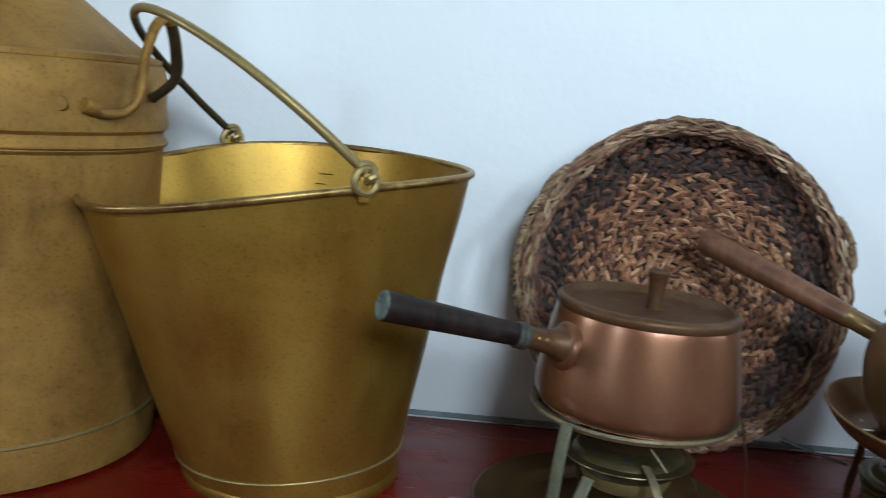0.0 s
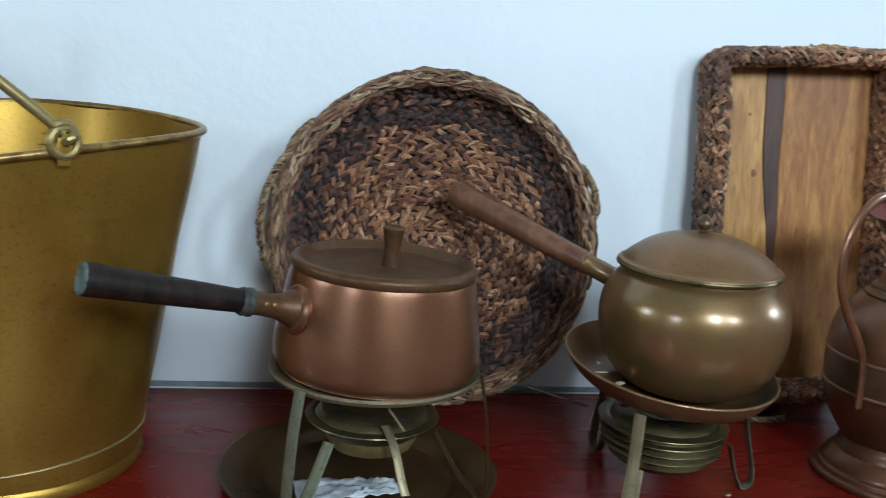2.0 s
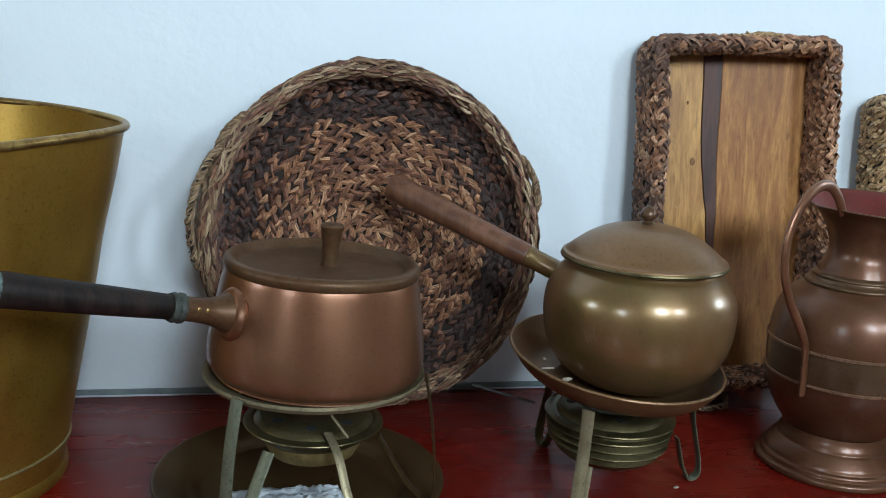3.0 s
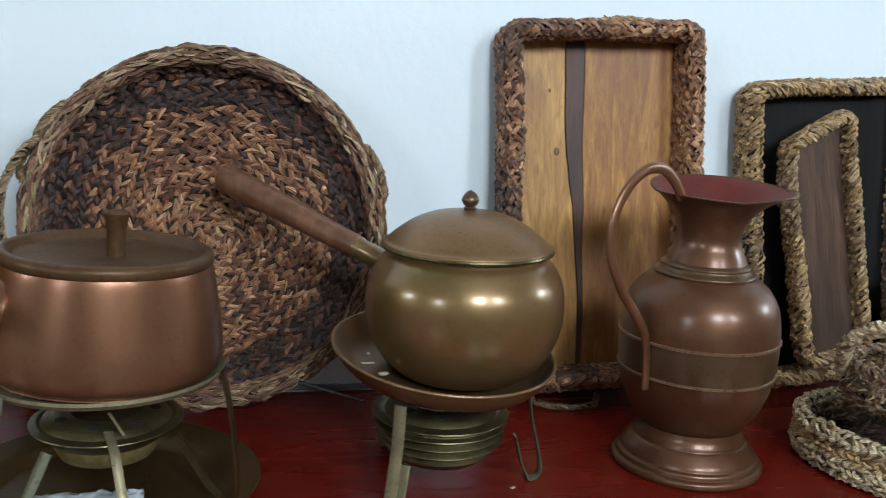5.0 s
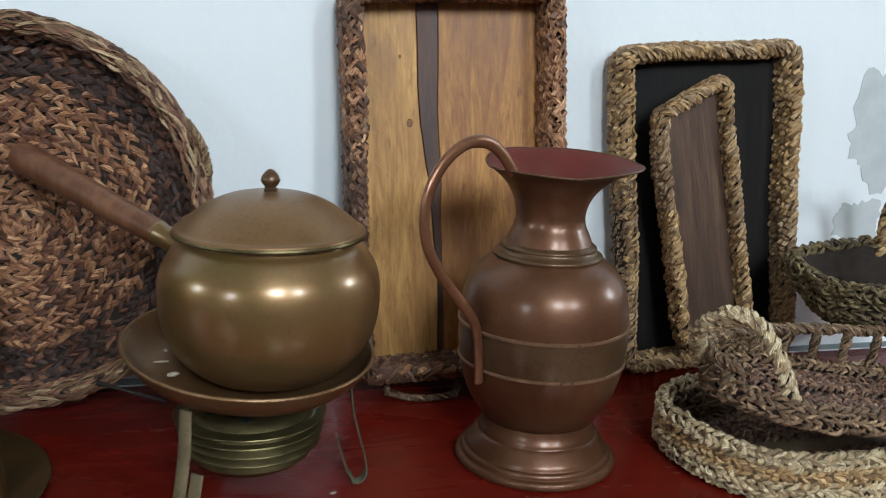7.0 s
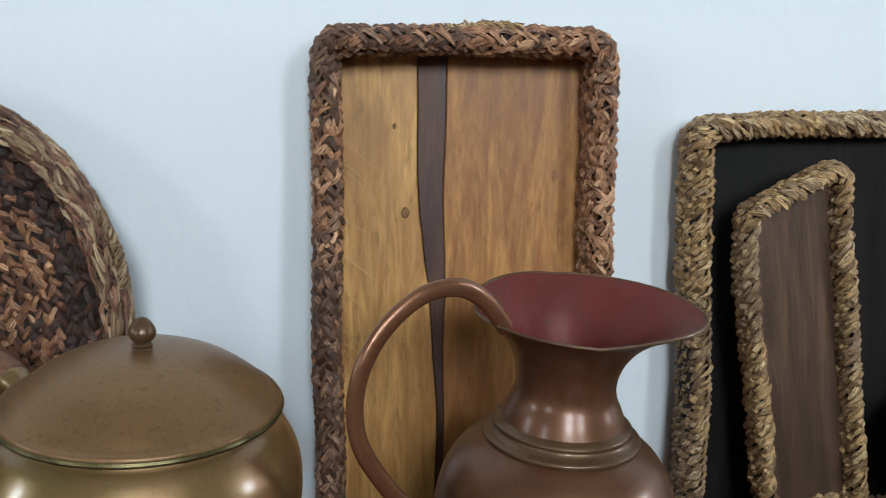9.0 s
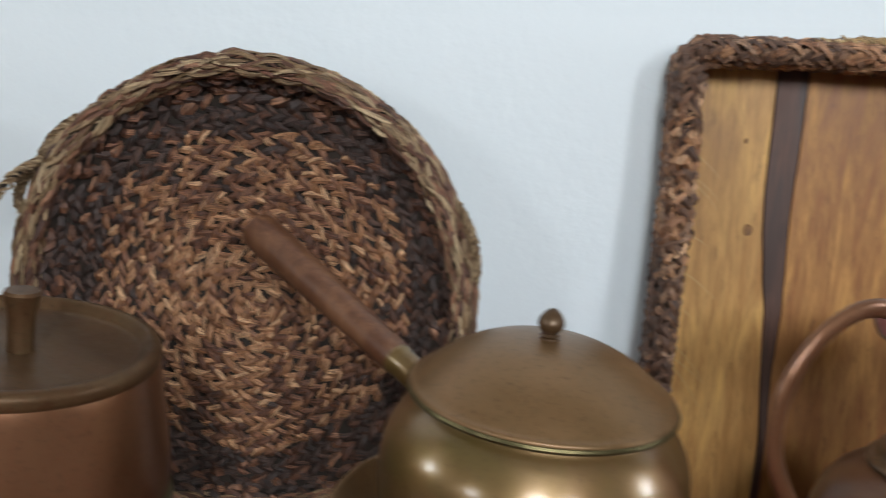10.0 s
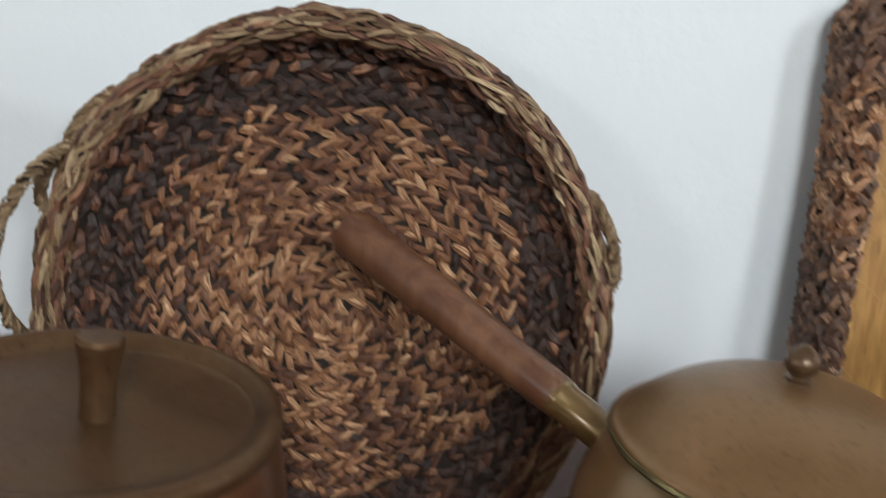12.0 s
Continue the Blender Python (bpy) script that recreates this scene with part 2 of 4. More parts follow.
S_BROWN = straw_mat("brown_straw", (0.094, 0.038, 0.022), (0.195, 0.080, 0.044), (0.319, 0.139, 0.076), (0.130, 0.055, 0.034), (0.431, 0.203, 0.111))
S_TAN = straw_mat("tan_straw", (0.237, 0.099, 0.045), (0.465, 0.213, 0.100), (0.651, 0.334, 0.167), (0.332, 0.144, 0.070), (0.814, 0.471, 0.255))
S_DARK = straw_mat("charcoal_straw", (0.052, 0.030, 0.024), (0.113, 0.063, 0.049), (0.037, 0.022, 0.017), (0.149, 0.071, 0.046), (0.075, 0.047, 0.039))
S_RUSSET = straw_mat("russet_straw", (0.098, 0.047, 0.028), (0.198, 0.094, 0.053), (0.138, 0.067, 0.040), (0.306, 0.154, 0.084), (0.396, 0.222, 0.130))
S_PALE = straw_mat("pale_straw", (0.380, 0.218, 0.090), (0.713, 0.454, 0.201), (0.564, 0.342, 0.145), (0.897, 0.621, 0.313), (0.230, 0.124, 0.052))
S_CREAM = straw_mat("cream_straw", (0.60, 0.445, 0.245), (0.86, 0.680, 0.415), (0.72, 0.545, 0.305), (0.28, 0.175, 0.088), (0.90, 0.740, 0.480))
S_RIM = straw_mat("weathered_tan_straw", (0.215, 0.122, 0.058), (0.400, 0.250, 0.130), (0.550, 0.368, 0.205), (0.300, 0.178, 0.088), (0.690, 0.490, 0.285))
S_GREY = straw_mat("grey_brown_straw", (0.187, 0.113, 0.061), (0.374, 0.230, 0.126), (0.118, 0.066, 0.037), (0.624, 0.410, 0.232), (0.265, 0.158, 0.088))
S_GREEN = straw_mat("olive_straw", (0.150, 0.100, 0.045), (0.265, 0.190, 0.080), (0.085, 0.056, 0.030), (0.400, 0.300, 0.135))
# shade of the gaps between strips, put into the core's near-black colour
M_GAPSHADE = plain_mat("gap_shade_core", (0.014, 0.009, 0.006), (0.032, 0.019, 0.012), 0.9, 60)
M_PALECORE = plain_mat("pale_basket_core", (0.10, 0.066, 0.034), (0.17, 0.115, 0.060), 0.9, 60)
M_HOLE = plain_mat("black_air_hole", (0.006, 0.005, 0.004), (0.010, 0.008, 0.006), 0.95, 60)
M_FLAKE = plain_mat("pale_dry_flake", (0.30, 0.25, 0.18), (0.42, 0.36, 0.27), 0.7, 200)
M_FIBRE = plain_mat("golden_fibre", (0.42, 0.27, 0.10), (0.58, 0.40, 0.16), 0.6, 200)
M_YELLOW = plain_mat("yellow_ribbon", (0.55, 0.42, 0.03), (0.66, 0.52, 0.06), 0.5, 40)
M_FOIL = plain_mat("crumpled_plastic_wrapper", (0.20, 0.22, 0.24), (0.62, 0.64, 0.66), 0.28, 34)


# ---- builders ----
def thing(name, at, label, category, group="", rot=(0, 0, 0)):
    ob = new(name)
    ob.empty_display_size = 0.05
    ob.matrix_world = pose(*at, *rot)
    return tagged(ob, label, category, group)


def part(name, bm, material, parent=None, label="", smooth=True, kind=""):
    """Links a bmesh, or (verts, faces), as one mesh object under its thing, in the thing's own space."""
    me = bpy.data.meshes.new(name)
    if isinstance(bm, tuple):
        me.from_pydata(bm[0], [], bm[1])
        me.update()
    else:
        bmesh.ops.recalc_face_normals(bm, faces=bm.faces)
        bm.to_mesh(me)
        bm.free()
    me.materials.append(material)
    if smooth:
        for p in me.polygons:
            p.use_smooth = True
        me.set_sharp_from_angle(angle=radians(42))
    ob = new(name, me)
    ob.parent = parent
    return tagged(ob, label, kind=kind)


def lathe(profile, seg=72, dent=0.0, seed=0.0, shape=None, closed=False):
    """A turned body from (radius, height) pairs; dent: uneven radius; shape(x, y, z) bends it."""
    bm = bmesh.new()
    rings = []
    for r, z in profile:
        ring = []
        for i in range(seg):
            a = 2 * math.pi * i / seg
            k = 1 + dent * noise.noise(Vector((2 * math.cos(a) + seed, 2 * math.sin(a), 9 * z)))
            v = (r * k * math.cos(a), r * k * math.sin(a), z)
            ring.append(bm.verts.new(shape(*v) if shape else v))
        rings.append(ring)
    pairs = list(zip(rings, rings[1:])) + ([(rings[-1], rings[0])] if closed else [])
    for a, b in pairs:
        for i in range(seg):
            bm.faces.new((a[i], a[(i + 1) % seg], b[(i + 1) % seg], b[i]))
    if not closed:
        for ring, (r, z) in ((rings[0], profile[0]), (rings[-1], profile[-1])):
            if r < 0.02:
                bm.faces.new(ring)
    return bm


def soft(points, steps=6):
    """A smooth curve through points of any dimension."""
    pts = [Vector(p) for p in points]
    out = []
    for i in range(len(pts) - 1):
        p0, p1, p2, p3 = pts[max(i - 1, 0)], pts[i], pts[i + 1], pts[min(i + 2, len(pts) - 1)]
        for k in range(steps):
            t = k / steps
            out.append(0.5 * ((2 * p1) + (p2 - p0) * t + (2 * p0 - 5 * p1 + 4 * p2 - p3) * t * t + (3 * p1 - p0 - 3 * p2 + p3) * t ** 3))
    return out + [pts[-1]]


def tube(path, radius, seg=14, flat=1.0, up=(0, 0, 1), loop=False):
    """A bar along a path; radius a number or a function of 0..1; flat squeezes it along its second axis."""
    path = [Vector(p) for p in path]
    n = len(path)
    bm, rings = bmesh.new(), []
    for i, p in enumerate(path):
        if loop:
            d = path[(i + 1) % n] - path[i - 1]
        else:
            d = path[min(i + 1, n - 1)] - path[max(i - 1, 0)]
        d.normalize()
        a = d.cross(Vector(up))
        a = a.normalized() if a.length > 1e-4 else d.cross(Vector((1, 0, 0))).normalized()
        b = d.cross(a)
        r = radius(i / (n - 1)) if callable(radius) else radius
        rings.append([bm.verts.new(p + a * r * math.cos(2 * math.pi * k / seg) + b * r * flat * math.sin(2 * math.pi * k / seg)) for k in range(seg)])
    for i in range(n if loop else n - 1):
        a, b = rings[i], rings[(i + 1) % n]
        for k in range(seg):
            bm.faces.new((a[k], a[(k + 1) % seg], b[(k + 1) % seg], b[k]))
    if not loop:
        bm.faces.new(rings[0])
        bm.faces.new(rings[-1])
    return bm


def strip(path, width, thick, side):
    """A flat metal strip along a path; side: the direction of its width."""
    path = [Vector(p) for p in path]
    side = Vector(side).normalized()
    bm, rings = bmesh.new(), []
    for i, p in enumerate(path):
        d = (path[min(i + 1, len(path) - 1)] - path[max(i - 1, 0)]).normalized()
        nn = d.cross(side).normalized()
        w, h = side * width / 2, nn * thick / 2
        rings.append([bm.verts.new(p + q) for q in (w * 0.8 + h, w + h * 0.3, w - h * 0.3, w * 0.8 - h, -w * 0.8 - h, -w - h * 0.3, -w + h * 0.3, -w * 0.8 + h)])
    for a, b in zip(rings, rings[1:]):
        for k in range(8):
            bm.faces.new((a[k], a[(k + 1) % 8], b[(k + 1) % 8], b[k]))
    bm.faces.new(rings[0])
    bm.faces.new(rings[-1])
    return bm


def box(x0, x1, y0, y1, z0, z1, bevel=0.0, seg=2):
    bm = bmesh.new()
    bmesh.ops.create_cube(bm, size=1)
    bmesh.ops.scale(bm, vec=(x1 - x0, y1 - y0, z1 - z0), verts=bm.verts)
    bmesh.ops.translate(bm, vec=((x0 + x1) / 2, (y0 + y1) / 2, (z0 + z1) / 2), verts=bm.verts)
    if bevel:
        bmesh.ops.bevel(bm, geom=bm.edges[:], offset=bevel, segments=seg, affect="EDGES", profile=0.5)
    return bm


def along(a, b, bm):
    """Turns a bmesh built along z so that it runs from a towards b."""
    a, b = Vector(a), Vector(b)
    m = Matrix.Translation(a) @ (b - a).to_track_quat("Z", "Y").to_matrix().to_4x4()
    bmesh.ops.transform(bm, matrix=m, verts=bm.verts)
    return bm


# ---- basketwork ----
RNG = np.random.default_rng(7)


def outline(a, b, c, off, step):
    """Points and tangents round a rounded rectangle of half sizes a, b and corner c, grown by off."""
    a, b, c = a + off, b + off, max(c + off, 1e-4)
    sx, sy = 2 * (a - c), 2 * (b - c)
    arc = math.pi / 2 * c
    total = 2 * sx + 2 * sy + 4 * arc
    n = max(5, round(total / step))
    start = RNG.random()
    out = []
    for i in range(n):
        s = (i + start) / n * total
        for side in range(4):
            ln = sy if side % 2 == 0 else sx
            turn = Matrix.Rotation(side * math.pi / 2, 2)
            half = (a, b) if side % 2 == 0 else (b, a)
            if s < ln:
                p, t = Vector((half[0], -ln / 2 + s)), Vector((0, 1))
                break
            s -= ln
            if s < arc:
                w = s / c
                p, t = Vector((half[0] - c + c * math.cos(w), ln / 2 + c * math.sin(w))), Vector((-math.sin(w), math.cos(w)))
                break
            s -= arc
        out.append((turn @ p, turn @ t))
    return out


def chips(frames):
    """Leaf strips: each frame is place, direction, side, normal, length, width. Returns verts, faces, uvs."""
    ts = np.linspace(-1, 1, 5)
    verts, faces, uvs = [], [], []
    for p, d, s, n, ln, w in frames:
        base = len(verts)
        bend = RNG.normal(0, 0.10)
        twist = RNG.normal(0, 0.25)
        for k, t in enumerate(ts):
            wide = w * 0.5 * (0.32, 0.88, 1.0, 0.84, 0.26)[k]
            lift = (-0.60, 0.18, 0.52, 0.32, -0.50)[k] * w
            mid = p + d * (t * ln / 2) + s * (bend * ln * (1 - t * t)) + n * lift
            sd = s * math.cos(twist * t) + n * math.sin(twist * t)
            verts += [mid - sd * wide - n * 0.22 * w, mid + n * 0.12 * w, mid + sd * wide - n * 0.22 * w]
            uvs += [(t, 0.0), (t, 0.5), (t, 1.0)]
        for k in range(4):
            for j in range(2):
                q = base + 3 * k + j
                faces.append((q, q + 1, q + 4, q + 3))
    return verts, faces, uvs


def straw(name, frames, material, parent, label=""):
    verts, faces, uvs = chips(frames)
    ob = part(name, ([tuple(v) for v in verts], faces), material, parent, label, kind="stuff")
    layer = ob.data.uv_layers.new(name="fibre")
    idx = np.empty(len(ob.data.loops), dtype=np.int32)
    ob.data.loops.foreach_get("vertex_index", idx)
    layer.data.foreach_set("uv", np.array(uvs, dtype=np.float32)[idx].ravel())
    return ob


def plait(shape, profile, row, step, tilt=28, size=1.0, loose=1.0, warp=None, twist=False):
    """Strip frames for rows along a profile of (offset, height) pairs swept round a rounded rectangle."""
    a, b, c = shape
    prof = [Vector(q) for q in profile]
    seglen = [(q - p).length for p, q in zip(prof, prof[1:])]
    total = sum(seglen)
    rows = max(1, round(total / row))
    frames = []
    for j in range(rows):
        s = (j + 0.5) / rows * total
        for (p, q), ln in zip(zip(prof, prof[1:]), seglen):
            if s <= ln:
                break
            s -= ln
        mid, dirn = p.lerp(q, s / ln), (q - p).normalized()
        for at, tan in outline(a, b, c, mid.x, step):
            out = Vector((tan.y, -tan.x))
            place = Vector((at.x, at.y, mid.y))
            t3 = Vector((tan.x, tan.y, 0))
            v3 = Vector((out.x * dirn.x, out.y * dirn.x, dirn.y))
            n3 = Vector((-out.x * dirn.y, -out.y * dirn.y, dirn.x))
            ang = radians((tilt if j % 2 or twist else -tilt) + RNG.normal(0, 11 * loose))
            d = t3 * math.cos(ang) + v3 * math.sin(ang)
            sd = -t3 * math.sin(ang) + v3 * math.cos(ang)
            place = place + t3 * RNG.normal(0, 0.16 * step * loose) + v3 * RNG.normal(0, 0.10 * row * loose) + n3 * RNG.normal(0.0002, 0.0006 * loose)
            if warp:
                place = warp(place)
            frames.append((place, d, sd, n3, step * size * RNG.uniform(1.4, 2.2), row * size * RNG.uniform(0.75, 1.25)))
    return frames


def swept(shape, profile, warp=None, step=0.01, close=False):
    """A plain body under the strips: the profile swept round the rounded rectangle."""
    a, b, c = shape
    bm, rings = bmesh.new(), []
    n = 96
    for off, z in profile:
        ring = []
        aa, bb, cc = a + off, b + off, max(c + off, 1e-4)
        for i in range(n):
            w = 2 * math.pi * (i + 0.5) / n
            corner = (math.copysign(aa - cc, math.cos(w)), math.copysign(bb - cc, math.sin(w)))
            v = Vector((corner[0] + cc * math.cos(w), corner[1] + cc * math.sin(w), z))
            ring.append(bm.verts.new(warp(v) if warp else v))
        rings.append(ring)
    for p, q in zip(rings, rings[1:]):
        for i in range(n):
            bm.faces.new((p[i], p[(i + 1) % n], q[(i + 1) % n], q[i]))
    if close:
        bm.faces.new(rings[0])
        bm.faces.new(rings[-1])
    return bm


def rope(path, radius, per=0.011, size=1.0, strands=3):
    """Strip frames of a plaited cord along a path."""
    path = [Vector(p) for p in path]
    frames, run = [], 0.0
    for p, q in zip(path, path[1:]):
        d = q - p
        ln = d.length
        d.normalize()
        a = d.cross(Vector((0.31, 0.12, 0.94))).normalized()
        b = d.cross(a)
        k = max(1, round(ln / per * 2))
        for i in range(k):
            run += ln / k
            for m in range(strands + 1):
                w = run / per * 1.3 + 2 * math.pi * m / (strands + 1) + RNG.normal(0, 0.2)
                n = a * math.cos(w) + b * math.sin(w)
                side = d.cross(n)
                ang = radians(34 + RNG.normal(0, 9))
                dd = d * math.cos(ang) + side * math.sin(ang)
                frames.append((p + d * ln * (i + RNG.random()) / k + n * radius * 0.72, dd, n.cross(dd), n, per * 1.5 * size, radius * 1.15 * size))
    return frames


# ---- room ----
def wall_with_windows(name, axis, at, thick, lo, hi, z0, z1, holes, material):
    """A wall along x or y with openings (from, to, sill, head) through it."""
    cuts = sorted(holes)
    spans, last = [], lo
    for a, b, s, h in cuts:
        spans += [(last, a, z0, z1), (a, b, z0, s), (a, b, h, z1)]
        last = b
    spans.append((last, hi, z0, z1))
    bm = bmesh.new()
    for a, b, s, h in spans:
        q = box(a, b, *sorted((at, at + thick)), s, h) if axis == "x" else box(*sorted((at, at + thick)), a, b, s, h)
        me = bpy.data.meshes.new("piece")
        q.to_mesh(me)
        q.free()
        bm.from_mesh(me)
        bpy.data.meshes.remove(me)
    return tagged(part(name, bm, material, smooth=False), "plain painted plaster wall", "wall", kind="structure")


wall_with_windows("wall_north", "x", WALL, 0.2, X0 - 0.2, X1 + 0.2, FLOOR, CEIL, [], M_WALL)
wall_with_windows("wall_south", "x", Y0, -0.2, X0 - 0.2, X1 + 0.2, FLOOR, CEIL, WINDOWS_BACK, M_ROOM)
wall_with_windows("wall_west", "y", X0, -0.2, Y0, WALL, FLOOR, CEIL, WINDOWS_LEFT, M_ROOM)
wall_with_windows("wall_east", "y", X1, 0.2, Y0, WALL, FLOOR, CEIL, WINDOWS_RIGHT, M_ROOM)
tagged(part("floor", box(X0 - 0.2, X1 + 0.2, Y0 - 0.2, WALL + 0.2, FLOOR - 0.1, FLOOR), M_FLOOR, smooth=False), "dark brown floor of the room", "floor", kind="structure")
tagged(part("ceiling", box(X0 - 0.2, X1 + 0.2, Y0 - 0.2, WALL + 0.2, CEIL, CEIL + 0.1), M_CEIL, smooth=False), "plain grey-white ceiling", "ceiling", kind="structure")
# thin darker strip where the wall meets the tabletop
tagged(part("trim", box(-1.6, 2.4, WALL - 0.004, WALL + 0.002, 0.0, 0.0065), M_WALLSTRIP, smooth=False), "thin darker grey-green strip on the wall along the table", "trim", kind="structure")

table = thing("long_table", (0.4, 0.68, FLOOR), "long varnished red mahogany table against the wall", "table")
part("tabletop", box(-2.0, 2.0, -0.36, 0.375, 0.76, 0.80, 0.006, 3), M_TABLE, table)
for lx in (-1.9, 1.9):
    for ly in (-0.28, 0.30):
        part("leg", box(lx - 0.03, lx + 0.03, ly - 0.03, ly + 0.03, 0.0, 0.76, 0.004), M_TABLE, table)


# ---- brass bucket ----
def rim_height(a):
    return 0.0163 * math.cos(a) + 0.0198 * math.sin(a) - 0.0031 * math.cos(2 * a) - 0.0091 * math.sin(2 * a)


def bucket_point(a, f, grow=0.0):
    """A point of the bucket's side: f runs from the foot to the slanting oval rim."""
    ca, sa = math.cos(a), math.sin(a)
    x = -0.024 * f + (0.119 + 0.085 * f + grow) * ca + 0.0244 * f * sa
    y = -0.006 * f + (0.119 + 0.063 * f + grow) * sa
    return Vector((x, y, 0.3419 * f + rim_height(a) * max(f, 0) ** 0.6 * min(1, f / 0.08)))


def build_bucket():
    t = thing("brass_bucket", (-0.156, 0.845, TOP), "tall gold-coloured brass coal bucket with slanting rim and swing handle", "bucket")
    n = 96
    bm, rings = bmesh.new(), []
    levels = [(0.02, 0.0), (0.10, 0.0)] + [(0.10 + 0.9 * k / 16, 0.0) for k in range(1, 17)] + [(1 - 0.9 * k / 12, -0.0022) for k in range(13)] + [(0.05, -0.10)]
    for f, g in levels:
        ring = []
        for i in range(n):
            a = 2 * math.pi * i / n
            d = 0.0016 * noise.noise(Vector((3 * math.cos(a), 3 * math.sin(a), 5 * f))) * (g > -0.05)
            ring.append(bm.verts.new(bucket_point(a, f, g + d)))
        rings.append(ring)
    for p, q in zip(rings, rings[1:]):
        for i in range(n):
            bm.faces.new((p[i], p[(i + 1) % n], q[(i + 1) % n], q[i]))
    bm.faces.new(rings[-1])
    part("body", bm, M_BUCKET, t)
    ring = lambda f, g, m: [bucket_point(2 * math.pi * i / m, f, g) for i in range(m)]
    part("rim_bead", tube(ring(1.0, 0.0015, 96), 0.0042, 10, loop=True), M_BEAD, t, "rolled bright brass rim with worn dark marks")
    part("band", tube(ring(0.105, 0.0006, 96), 0.0016, 8, loop=True), M_CUP, t, "thin raised line round the foot")
    part("foot_ring", lathe([(0.113, 0.0), (0.1225, 0.0), (0.1245, 0.004), (0.1235, 0.011), (0.119, 0.016), (0.113, 0.014)], 96, closed=True), M_BUCKET, t)
    ends = []
    for a in (radians(309), radians(126)):
        p = bucket_point(a, 1.0, 0.002)
        out, tan = Vector((math.cos(a), math.sin(a), 0)), Vector((-math.sin(a), math.cos(a), 0))
        ear = part("ear", tube([p + tan * 0.012 * math.cos(w) + Vector((0, 0, 0.008 + 0.012 * math.sin(w))) + out * 0.003 for w in [2 * math.pi * k / 24 for k in range(24)]], 0.0042, 8, 1.0, out, True), M_CUP, t)
        part("ear_plate", tube([p + out * 0.0035 - Vector((0, 0, 0.012)), p + out * 0.0035, p + out * 0.0035 + Vector((0, 0, 0.012))], lambda w: 0.0085 - 0.006 * abs(w - 0.5), 14, 0.22, out), M_BUCKET, ear)
        ends.append(p + Vector((0, 0, 0.016)) + out * 0.003)
    mid = (ends[0] + ends[1]) / 2
    half = (ends[0] - ends[1]) / 2
    lean = radians(206)
    up = Vector((math.cos(lean) * math.cos(radians(41)), math.sin(lean) * math.cos(radians(41)), math.sin(radians(41))))
    path = [mid + half * math.cos(w) + up * 0.208 * (math.sin(w) ** 0.85) for w in [math.pi * k / 40 for k in range(41)]]
    part("swing_handle", tube(path[:25], 0.0048, 12), M_CUP, t, "round brass swing handle folded to one side")
    # rear half of the same wire, coloured dark for its unlit side
    part("handle_arm", tube(path[24:], 0.0047, 12), M_SHADEDARM, t, "rear arm of the swing handle, shade put into its colour")
    for e in ends:
        part("handle_hook", tube([e + Vector((0.008 * math.cos(w), 0.004 * math.sin(2 * w), 0.008 * math.sin(w))) for w in [2 * math.pi * k / 16 for k in range(16)]], 0.004, 8, loop=True), M_CUP, t)
    for k in range(3):
        a = radians(93 + 2 * (k % 2))
        p = bucket_point(a, 0.90 - 0.035 * k, -0.0032)
        part("stamped_mark", tube([p + Vector((-0.008 + 0.003 * k, 0, 0)), p + Vector((0.010 - 0.002 * k, 0, 0))], 0.0012, 6), M_BUCKET, t, "small stamped bar")
    return t


build_bucket()


